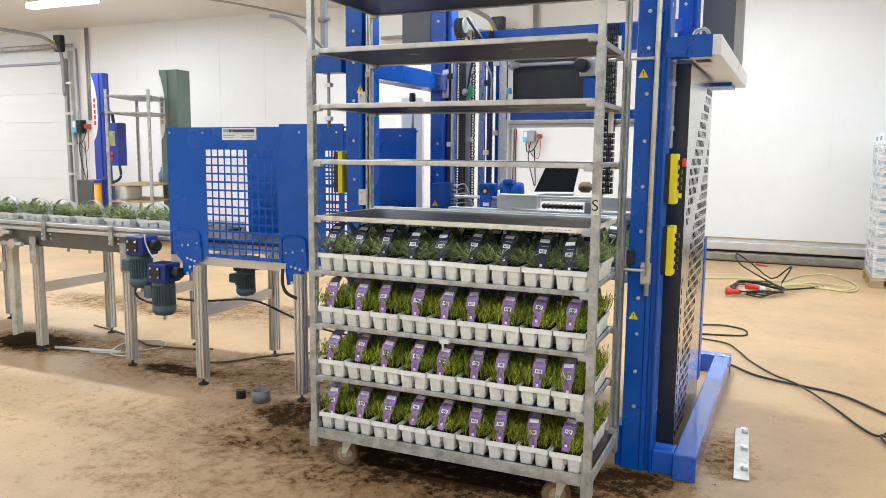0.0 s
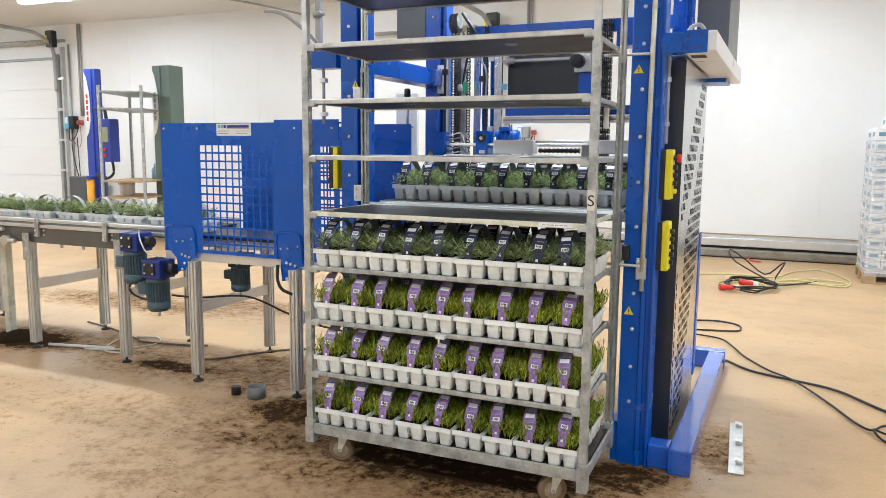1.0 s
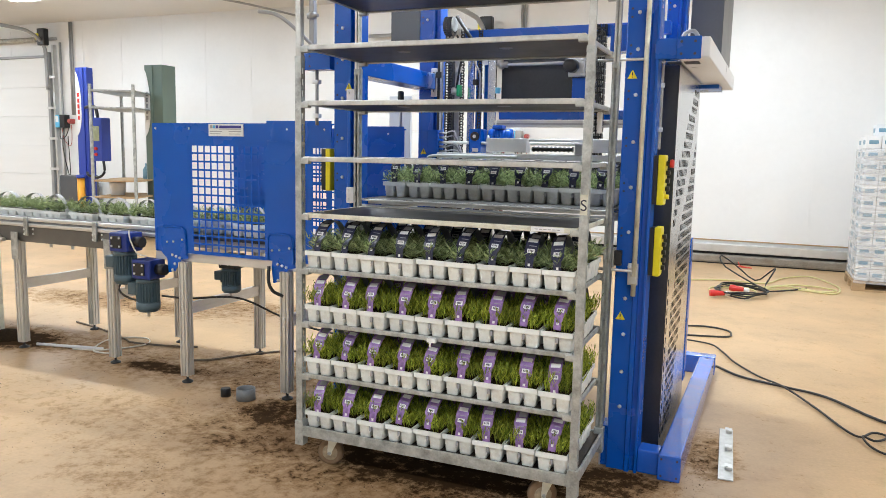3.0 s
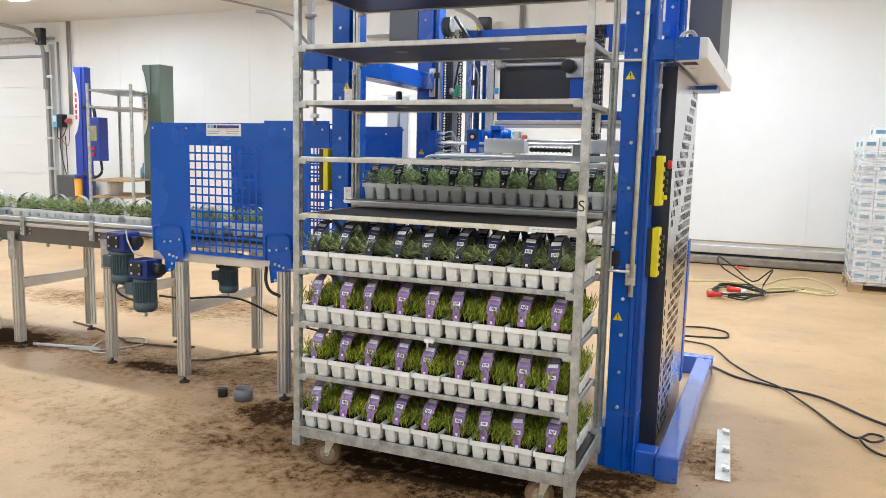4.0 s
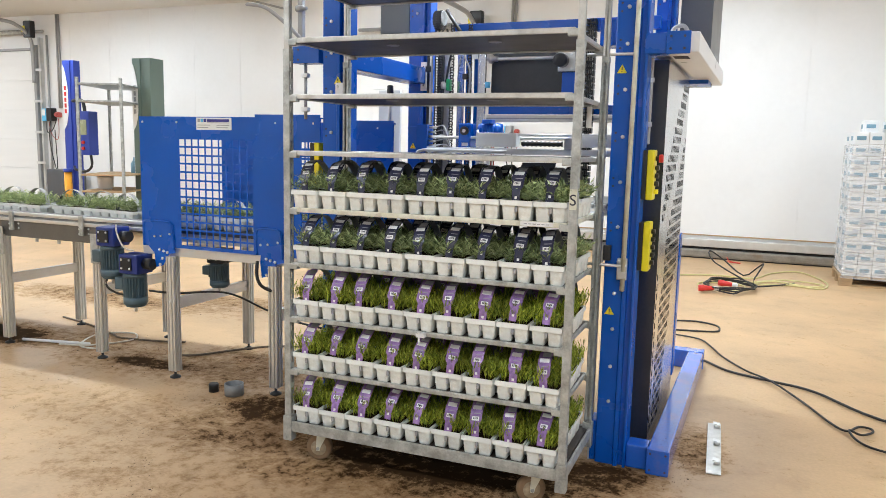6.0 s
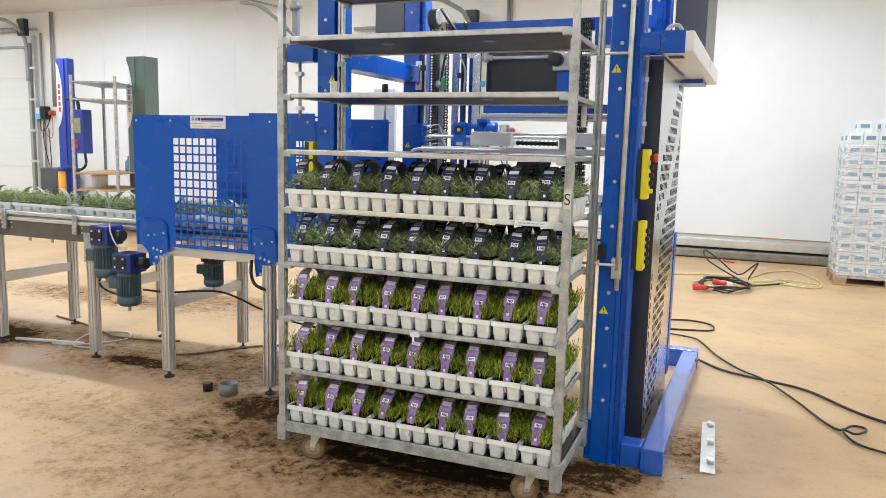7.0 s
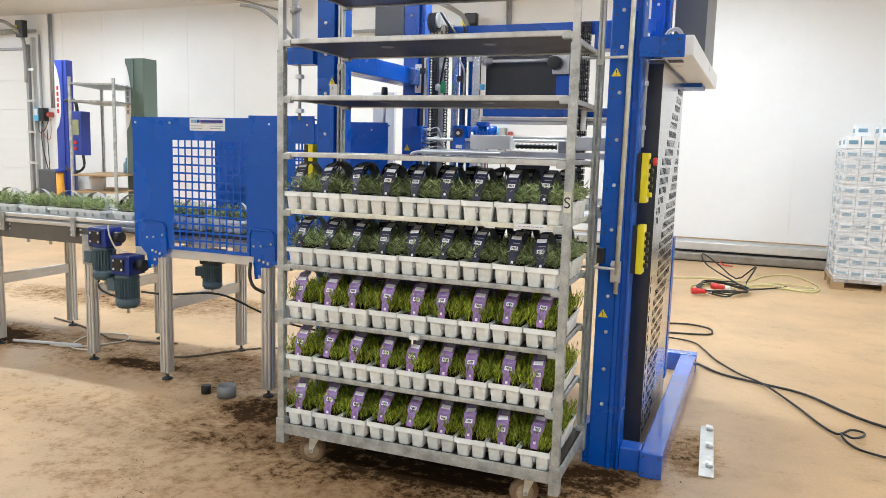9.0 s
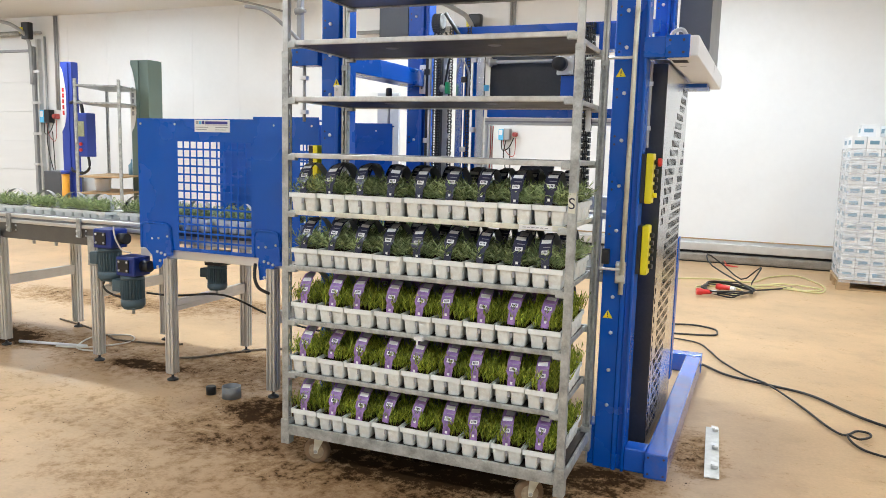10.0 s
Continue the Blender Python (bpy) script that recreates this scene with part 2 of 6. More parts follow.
MATT_BLACK = mat("matt_black", (0.006, 0.006, 0.007), rough=1.0, spec=0.0, var=0.2, scale=20, bump=0.02)
CABLE_Y = mat("hose_yellow", (0.62, 0.55, 0.26), rough=0.5, var=0.15, scale=12, bump=0.02)
CABLE_W = mat("cable_pale", (0.70, 0.66, 0.60), rough=0.5, var=0.1, scale=12, bump=0.02)
TRAYMAT = mat("white_carrier_plastic", (0.82, 0.84, 0.82), rough=0.42, var=0.08, scale=18, bump=0.03, random_tint=0.05,
              dirt=(0.40, 0.34, 0.25), dirt_amount=0.45, dirt_scale=22)
SOIL = mat("potting_soil", (0.030, 0.018, 0.009), rough=0.95, spec=0.08, var=0.4, scale=60, bump=0.5, grain=300)
NAVY = mat("navy_printed_strip", (0.020, 0.022, 0.055), rough=0.3, var=0.15, scale=16, bump=0.01, random_tint=0.2)
PURPLE = mat("purple_printed_strip", (0.29, 0.165, 0.40), rough=0.36, var=0.35, scale=60, bump=0.01, random_tint=0.12)
STRIP_SHEEN = mat("strip_sheen", (0.40, 0.405, 0.42), rough=0.35, var=0.1, scale=20, bump=0.0)
STRIP_BACK = mat("grey_strip_back", (0.13, 0.135, 0.16), rough=0.28, var=0.1, scale=20, bump=0.0)
PAPER = mat("white_label", (0.80, 0.80, 0.80), rough=0.5, var=0.03, scale=20, bump=0.0)
INK = mat("dark_ink", (0.03, 0.03, 0.05), rough=0.5, var=0.1, scale=20, bump=0.0)
INK_BLUE = mat("blue_ink", (0.03, 0.03, 0.25), rough=0.5, var=0.1, scale=20, bump=0.0)
INK_CYAN = mat("cyan_ink", (0.12, 0.50, 0.80), rough=0.5, var=0.1, scale=20, bump=0.0)
INK_GREY = mat("grey_ink", (0.35, 0.35, 0.37), rough=0.5, var=0.1, scale=20, bump=0.0)
LEAF_R = leaf_mat("rosemary_leaf", (0.075, 0.125, 0.035), (0.58, 0.68, 0.34))
LEAF_G = leaf_mat("bright_needle_leaf", (0.07, 0.13, 0.008), (0.56, 0.62, 0.08))
WALLMAT = mat("white_wall_panel", (0.80, 0.80, 0.795), rough=0.42, var=0.025, scale=0.8, bump=0.006, grain=14, dirt=(0.66, 0.65, 0.63),
              dirt_amount=0.3, dirt_scale=0.9)
CEILMAT = mat("ceiling_panel", (0.74, 0.73, 0.71), rough=0.45, var=0.03, scale=0.7, bump=0.005, grain=12)
DOORMAT = mat("white_door_leaf", (0.80, 0.80, 0.79), rough=0.38, var=0.02, scale=2, bump=0.02, grain=40, stretch=(0.3, 1, 4))
CONDUIT = mat("grey_conduit", (0.36, 0.36, 0.36), rough=0.5, metal=0.3, var=0.1, scale=7, bump=0.02)
PIPEGREY = mat("grey_pipe_plastic", (0.20, 0.21, 0.22), rough=0.45, var=0.12, scale=12, bump=0.02, dirt=(0.2, 0.14, 0.09), dirt_amount=0.5, dirt_scale=15)
RAILMAT = mat("steel_kick_rail", (0.30, 0.27, 0.23), rough=0.45, metal=0.4, var=0.3, scale=5, bump=0.05, dirt=(0.22, 0.16, 0.1),
              dirt_amount=0.8, dirt_scale=4)
GREEN = mat("green_grey_tower", (0.12, 0.17, 0.145), rough=0.4, var=0.06, scale=4, bump=0.02)
TOWERBLUE = mat("royal_blue_tower", (0.028, 0.060, 0.36), rough=0.4, var=0.06, scale=4, bump=0.02)
WOOD = mat("pallet_wood", (0.42, 0.28, 0.15), rough=0.7, var=0.25, scale=9, bump=0.15, grain=60, stretch=(0.3, 3, 3))
def film_mat():
    """Hazy stretch film: mostly clear, with a wrinkled gloss."""
    m = bpy.data.materials.new("stretch_film")
    m.use_nodes = True
    nodes, links = m.node_tree.nodes, m.node_tree.links
    b = nodes["Principled BSDF"]
    b.inputs["Base Color"].default_value = (0.80, 0.81, 0.83, 1)
    b.inputs["Roughness"].default_value = 0.18
    tc = nodes.new("ShaderNodeTexCoord")
    mp = nodes.new("ShaderNodeMapping")
    mp.inputs["Scale"].default_value = (2, 2, 14)
    links.new(tc.outputs["Object"], mp.inputs[0])
    n = nodes.new("ShaderNodeTexNoise")
    n.inputs["Scale"].default_value, n.inputs["Detail"].default_value, n.inputs["Distortion"].default_value = 1.5, 6, 1.2
    links.new(mp.outputs[0], n.inputs["Vector"])
    bp = nodes.new("ShaderNodeBump")
    bp.inputs["Strength"].default_value, bp.inputs["Distance"].default_value = 0.6, 0.02
    links.new(n.outputs["Fac"], bp.inputs["Height"])
    links.new(bp.outputs[0], b.inputs["Normal"])
    mr = nodes.new("ShaderNodeMapRange")
    mr.inputs["From Min"].default_value, mr.inputs["From Max"].default_value = 0.4, 0.7
    mr.inputs["To Min"].default_value, mr.inputs["To Max"].default_value = 0.10, 0.42
    links.new(n.outputs["Fac"], mr.inputs["Value"])
    tr = nodes.new("ShaderNodeBsdfTransparent")
    mx = nodes.new("ShaderNodeMixShader")
    links.new(mr.outputs[0], mx.inputs[0])
    links.new(tr.outputs[0], mx.inputs[1])
    links.new(b.outputs[0], mx.inputs[2])
    links.new(mx.outputs[0], nodes["Material Output"].inputs[0])
    return m


FILM = film_mat()
CARTON = mat("white_carton", (0.76, 0.77, 0.78), rough=0.32, var=0.05, scale=6, bump=0.03, grain=30, random_tint=0.04)
TEALPRINT = mat("teal_print", (0.15, 0.29, 0.39), rough=0.4, var=0.15, scale=30, bump=0.0)
GREENPL = mat("green_sensor", (0.02, 0.42, 0.16), rough=0.4, var=0.1, scale=20, bump=0.0)
GAUGE = mat("panel_screen", (0.34, 0.36, 0.22), rough=0.25, var=0.1, scale=20, bump=0.0)
ORANGE = mat("orange_column", (0.75, 0.33, 0.02), rough=0.4, var=0.1, scale=8, bump=0.02)
LAMPGLOW = mat("lamp_diffuser", (0.9, 0.9, 0.9), rough=0.4, var=0.0, bump=0.0, emit=21.0)
FLOOR = floor_mat()


# ---- mesh helpers ----
def box(bm, x0, x1, y0, y1, z0, z1, bev=0.0):
    vs = [bm.verts.new((x, y, z)) for z in (z0, z1) for y in (y0, y1) for x in (x0, x1)]
    fs = [bm.faces.new([vs[i] for i in f]) for f in
          ((0, 2, 3, 1), (4, 5, 7, 6), (0, 1, 5, 4), (1, 3, 7, 5), (3, 2, 6, 7), (2, 0, 4, 6))]
    if bev:
        es = {e for f in fs for e in f.edges}
        bmesh.ops.bevel(bm, geom=list(es), offset=bev, segments=2, profile=0.6, affect="EDGES")
    return bm


def B(*a, bev=0.0):
    return box(bmesh.new(), *a, bev=bev)


def ring(bm, c, u, v, r, seg):
    return [bm.verts.new(Vector(c) + u * (r * math.cos(2 * math.pi * i / seg)) + v * (r * math.sin(2 * math.pi * i / seg)))
            for i in range(seg)]


def lathe(bm, p0, axis, profile, seg=16):
    """Rings of (distance along axis, radius), closed at both ends."""
    a = Vector(axis).normalized()
    u = a.orthogonal().normalized()
    v = a.cross(u)
    rows = [ring(bm, Vector(p0) + a * d, u, v, r, seg) for d, r in profile]
    for q, w in zip(rows, rows[1:]):
        for i in range(seg):
            f = bm.faces.new((q[i], q[(i + 1) % seg], w[(i + 1) % seg], w[i]))
            f.smooth = True
    bm.faces.new(rows[0][::-1])
    bm.faces.new(rows[-1])
    return bm


def cyl(bm, p0, p1, r, seg=12):
    d = Vector(p1) - Vector(p0)
    return lathe(bm, p0, d, [(0, r), (d.length, r)], seg)


def sweep(bm, pts, r, seg=7, smooth=6):
    """A round cable through the points, rounded by a Catmull-Rom spline."""
    P = [Vector(p) for p in pts]
    path = []
    for i in range(len(P) - 1):
        a, b, c, d = P[max(0, i - 1)], P[i], P[i + 1], P[min(len(P) - 1, i + 2)]
        for k in range(smooth):
            t = k / smooth
            path.append(0.5 * ((2 * b) + (c - a) * t + (2 * a - 5 * b + 4 * c - d) * t * t + (3 * b - a - 3 * c + d) * t ** 3))
    path.append(P[-1])
    rows, up = [], Vector((0.13, 0.07, 1))
    for i, p in enumerate(path):
        d = (path[min(i + 1, len(path) - 1)] - path[max(i - 1, 0)]).normalized()
        u = d.cross(up)
        u = (u if u.length > 1e-3 else d.orthogonal()).normalized()
        rows.append(ring(bm, p, u, d.cross(u).normalized(), r, seg))
    for q, w in zip(rows, rows[1:]):
        for i in range(seg):
            f = bm.faces.new((q[i], q[(i + 1) % seg], w[(i + 1) % seg], w[i]))
            f.smooth = True
    bm.faces.new(rows[0][::-1])
    bm.faces.new(rows[-1])
    return bm


def perforated(bm, axis, at, thick, us, vs, hole):
    """An upright sheet (axis 'x' or 'y' is its normal) over the grid lines us (level) and vs (height); cells where hole(i, j) are left out."""
    def quad(u0, u1, v0, v1):
        if axis == "y":
            box(bm, u0, u1, at, at + thick, v0, v1)
        else:
            box(bm, at, at + thick, u0, u1, v0, v1)
    for j in range(len(vs) - 1):
        i = 0
        while i < len(us) - 1:
            if hole(i, j):
                i += 1
                continue
            k = i
            while k < len(us) - 1 and not hole(k, j):
                k += 1
            quad(us[i], us[k], vs[j], vs[j + 1])
            i = k
    return bm


def extruded(bm, outline, z0, z1):
    """An upright prism over a level outline."""
    lo, hi = [bm.verts.new((x, y, z0)) for x, y in outline], [bm.verts.new((x, y, z1)) for x, y in outline]
    bm.faces.new(lo[::-1])
    bm.faces.new(hi)
    n = len(lo)
    for i in range(n):
        bm.faces.new((lo[i], lo[(i + 1) % n], hi[(i + 1) % n], hi[i]))
    return bm


def mesh_of(name, bm, material):
    me = bpy.data.meshes.new(name)
    bmesh.ops.recalc_face_normals(bm, faces=bm.faces)
    bm.to_mesh(me)
    bm.free()
    me.materials.append(material)
    return me


def part(name, bm, material, parent, label=""):
    ob = new(name, mesh_of(name, bm, material))
    ob.parent = parent
    return tagged(ob, label)


def piece(name, me, parent, m):
    """Another object on a shared mesh, under parent."""
    ob = new(name, me)
    ob.parent = parent
    ob.matrix_basis = m
    return ob


def thing(name, m, label, category, group="", kind=""):
    ob = new(name)
    ob.empty_display_size = 0.1
    ob.matrix_basis = m
    return tagged(ob, label, category, group, kind)


def solid(name, bm, material, label, category="", kind="", group=""):
    return tagged(new(name, mesh_of(name, bm, material)), label, category, group, kind)


BOLT = mesh_of("bolt", lathe(bmesh.new(), (0, 0, 0), (0, -1, 0), [(-0.002, 0.0075), (0.004, 0.0075), (0.006, 0.005)], 8), ZINC)
HOLE = mesh_of("bolt_hole", lathe(bmesh.new(), (0, 0, 0), (0, -1, 0), [(-0.002, 0.0055), (0.0008, 0.0055)], 8), INK)
BOLT_BIG = mesh_of("bolt", lathe(bmesh.new(), (0, 0, 0), (0, -1, 0), [(-0.002, 0.0095), (0.006, 0.0095), (0.009, 0.006)], 6), ZINC)

# ---- the hall ----
X0, X1, Y0, Y1, H = ROOM
floor = solid("floor", B(X0 - 0.2, X1 + 0.2, Y0 - 0.2, Y1 + 0.2, -0.2, 0.0), FLOOR, "beige poured concrete floor with soil stains and shade painted under the trolley", kind="structure")
ceiling = solid("ceiling", B(X0 - 0.2, X1 + 0.2, Y0 - 0.2, Y1 + 0.2, H, H + 0.15), CEILMAT, "pale grey panelled ceiling", kind="structure")
# walls out of view; the south one's distance is set for its bounced light
for nm, bm in (("wall_south", B(X0 - 0.2, X1 + 0.2, Y0 - 0.2, Y0, 0, H)), ("wall_west", B(X0 - 0.2, X0, Y0, Y1, 0, H)),
               ("wall_east", B(X1, X1 + 0.2, Y0, Y1, 0, H))):
    solid(nm, bm, WALLMAT, "white insulated panel wall", kind="structure")
# back wall of upright sandwich panels, with the joints left open; two sectional doors stand in front of it
wall = thing("wall_north", pose(0, 0, 0), "white insulated panel wall with upright joints", "wall", kind="structure")
part("backing", B(X0 - 0.2, X1 + 0.2, Y1 + 0.008, Y1 + 0.2, 0, H), WALLMAT, wall)
xj = 2.575 - 1.026 * 20
while xj < X1:
    wd = 1.026
    part("panel", B(xj + 0.0015, xj + wd - 0.0015, Y1, Y1 + 0.02, 0, H), WALLMAT, wall)
    xj += wd
rail = thing("baseboard", pose(0, 0, 0), "dirty steel kick rail along the foot of the white wall", "baseboard", kind="structure")
part("cap", B(-1.2, X1, Y1 - 0.03, Y1 - 0.001, 0.320, 0.336, bev=0.003), WOOD, rail)
part("upper_rail", B(-1.2, X1, Y1 - 0.09, Y1 - 0.001, 0.165, 0.280, bev=0.012), ALU, rail)
part("recess", B(-1.2, X1, Y1 - 0.02, Y1 - 0.001, 0.0, 0.164), BLACK, rail)
part("lower_rail", B(-1.2, X1, Y1 - 0.12, Y1 - 0.021, 0.016, 0.130, bev=0.02), RAILMAT, rail)
part("kerb", B(-1.2, X1, Y1 - 0.10, Y1 - 0.021, 0.0, 0.014), BLACK, rail)


def batten(x, y):
    lamp = thing("ceiling_lamp", pose(x, y, H), "long white ceiling batten lamp, lit", "lamp", "ceiling battens")
    part("housing", B(-0.78, 0.78, -0.09, 0.09, -0.045, -0.002, bev=0.006), WHITESHEET, lamp)
    part("diffuser", B(-0.76, 0.76, -0.075, 0.075, -0.125, -0.046, bev=0.02), LAMPGLOW, lamp, "glowing white diffuser")
    light = bpy.data.lights.new("batten_light", "AREA")
    light.shape, light.size, light.size_y, light.energy = "RECTANGLE", 1.5, 0.14, LAMP_WATTS[y]
    light.color = (0.785, 0.90, 1.0)
    new("batten_light", light).matrix_basis = pose(x, y, H - 0.135)


for bx_, by_ in BATTENS:
    batten(bx_, by_)
sweep_pipe = sweep(bmesh.new(), [(-6.95, 6.25, H - 0.03), (-6.47, 7.05, H - 0.05), (-5.98, 7.7, H - 0.11), (-5.55, 8.4, H - 0.19)], 0.018)
solid("ceiling_pipe", sweep_pipe, CONDUIT, "grey steel pipe hung below the ceiling", "pipe")


def sectional_door(name, x0, x1, top, label):
    """A white sectional door with its guide rails, opener and electric box."""
    d = thing(name, pose(0, Y1, 0), label, "door", kind="structure")
    z, tall = top, 0.594
    while z > 0.01:
        part("section", B(x0 + 0.03, x1 - 0.03, -0.06, -0.002, max(0.004, z - tall + 0.0015), z - 0.0015, bev=0.003), DOORMAT, d)
        z -= tall
    for x, s in ((x0, -1), (x1, 1)) if name == "door_1" else ((x1, 1),):
        part("guide_rail", B(x - 0.035, x + 0.035, -0.14, -0.004, 0, top + 0.1, bev=0.004), CONDUIT, d)
        part("guide_rail", B(x + s * 0.09 - 0.025, x + s * 0.09 + 0.025, -0.10, -0.004, 0, top + 0.25, bev=0.004), ALU, d)
        track = sweep(bmesh.new(), [(x, -0.16, top * 0.8), (x, -0.17, top), (x, -0.24, top + 0.26), (x, -0.50, top + 0.43), (x, -0.9, top + 0.48), (x, -2.6, top + 0.48)], 0.036)
        part("track", track, CONDUIT, d)
    part("spring_shaft", cyl(bmesh.new(), (x0 - 0.2, -0.12, top + 0.36), (x1 + 0.25, -0.12, top + 0.36), 0.03), CONDUIT, d)
    part("spring", cyl(bmesh.new(), (x0 + 0.3, -0.12, top + 0.36), (x1 - 0.3, -0.12, top + 0.36), 0.05), GALV, d)
    part("opener", B(x1 - 0.08, x1 + 0.12, -0.30, -0.18, top + 0.22, top + 0.55, bev=0.02), BLACK, d, "black door opener motor")
    part("opener_label", B(x1 - 0.10, x1 - 0.02, -0.32, -0.302, top + 0.33, top + 0.45, bev=0.004), YELLOW, d, "yellow label")
    for k in range(5):
        part("rail_clip", B(x1 - 0.05, x1 + 0.20, -0.15, -0.141, 0.35 + 0.62 * k, 0.40 + 0.62 * k), ALU, d)
    part("cable_pipe", cyl(bmesh.new(), (x1 + 0.24, -0.03, 0.0), (x1 + 0.24, -0.03, top + 0.3), 0.022), CONDUIT, d)
    for dx in (0.52, 0.575):
        part("cable_pipe", cyl(bmesh.new(), (x1 + dx, -0.03, 2.1), (x1 + dx, -0.03, H - 0.01), 0.020), CONDUIT, d)
    part("lintel", B(x0, x1, -0.09, -0.004, top + 0.005, top + 0.05), INK_GREY, d)
    return d


sectional_door("door_1", -14.9, -11.60, 3.25, "closed white sectional door with grey guide rails")
sectional_door("door_2", -3.99, -2.11, 3.01, "closed white sectional door behind the machine")


def switch_box(x, z, label, body, k=1.0):
    s = thing("switch_box", pose(x, Y1, z), label, "switch box")
    part("box", B(-0.02 * k, 0.12 * k, -0.14, -0.003, -0.13 * k, 0.13 * k, bev=0.012), body, s)
    part("cover", B(-0.14 * k, -0.025 * k, -0.14, -0.003, -0.13 * k, 0.12 * k, bev=0.010), INK_CYAN, s, "pale blue cover")
    part("cover_label", B(-0.125 * k, -0.045 * k, -0.1425, -0.1405, -0.02 * k, 0.10 * k), PAPER, s)
    part("socket", B(0.17 * k, 0.27 * k, -0.10, -0.003, -0.05 * k, 0.05 * k, bev=0.02), DULLRED, s, "red power socket")
    part("socket_lid", lathe(bmesh.new(), (0.22 * k, -0.101, 0.0), (0, -1, 0), [(0, 0.04 * k), (0.03, 0.036 * k)], 12), DULLRED, s)
    part("cable", sweep(bmesh.new(), [(0.2 * k, -0.08, -0.08 * k), (0.1 * k, -0.1, -0.3 * k), (-0.05 * k, -0.1, -0.35 * k), (-0.1 * k, -0.06, -0.12 * k)], 0.009), CABLE, s)
    part("cable", sweep(bmesh.new(), [(0.25 * k, -0.08, -0.08 * k), (0.24 * k, -0.08, -0.4 * k), (0.17 * k, -0.08, -0.5 * k), (0.0, -0.06, -0.35 * k), (-0.06 * k, -0.05, -0.1 * k)], 0.006), DULLRED, s)
    part("cable", sweep(bmesh.new(), [(0.02 * k, -0.08, -0.13 * k), (-0.02, -0.08, -0.5 * k), (0.08 * k, -0.08, -0.95 * k), (0.14 * k, -0.06, -1.1 * k), (0.10 * k, -0.05, -0.3 * k)], 0.009), CABLE, s)


switch_box(-11.32, 1.97, "grey electric switch box with red socket on the wall", BLACK)
switch_box(-1.60, 1.76, "blue-fronted switch box with red socket on the wall", CONDUIT, 0.68)

# ---- the plant trolley ----
TW, TD = 1.31, 0.53                       # between post centres
SHELF_Z = [0.437, 0.687, 0.938, 1.19, 1.445, 1.693, 1.936, 2.185]


def post_mesh(z0, z1, w):
    """A channel post: plain outer face, two sides with a ladder of slots."""
    bm = bmesh.new()
    h, t = w / 2, 0.003
    box(bm, -h, h, -h, -h + t, z0, z1)
    for x in (-h, h - t):
        box(bm, x, x + t, -h + t, -h + 0.011, z0, z1)
        box(bm, x, x + t, h - 0.010, h, z0, z1)
        z = z0
        while z < z1 - 0.02:
            box(bm, x, x + t, -h + 0.011, h - 0.010, z, min(z1, z + 0.022))
            z += 0.05
    for s in (-1, 1):
        box(bm, min(s * h, s * (h - 0.010)), max(s * h, s * (h - 0.010)), h - t, h, z0, z1)
    return bm


def shelf(parent, z, rim, tag=""):
    s = thing("trolley_shelf", parent @ pose(0, 0, z), "removable trolley shelf with a dark board and a " + tag + " metal rim", "shelf", "trolley shelves")
    x0, x1, y0, y1 = 0.022, TW - 0.022, -0.012, TD + 0.012
    part("board", B(x0 + 0.012, x1 - 0.012, y0 + 0.012, y1 - 0.012, -0.004, 0.008), PLY, s, "dark brown film-faced board")
    for a in ((x0, x1, y0, y0 + 0.014), (x0, x1, y1 - 0.014, y1)):
        part("rim", B(*a, -0.011, 0.011, bev=0.004), rim, s)
    for a in ((x0, x0 + 0.012, y0 + 0.015, y1 - 0.015), (x1 - 0.012, x1, y0 + 0.015, y1 - 0.015)):
        part("rim", B(*a, -0.010, 0.010, bev=0.004), rim, s)
    for x in (x0 - 0.012, x1 - 0.03):
        for y in (y0 - 0.004, y1 - 0.028):
            part("hook", B(x, x + 0.042, y, y + 0.03, -0.022, 0.006, bev=0.004), GALV, s)
    for x in (0.42, 0.9):
        part("grip_hole", lathe(bmesh.new(), (x, 0.2, -0.004), (0, 0, -1), [(0, 0.03), (0.003, 0.028)], 12), INK_GREY, s)
    return s


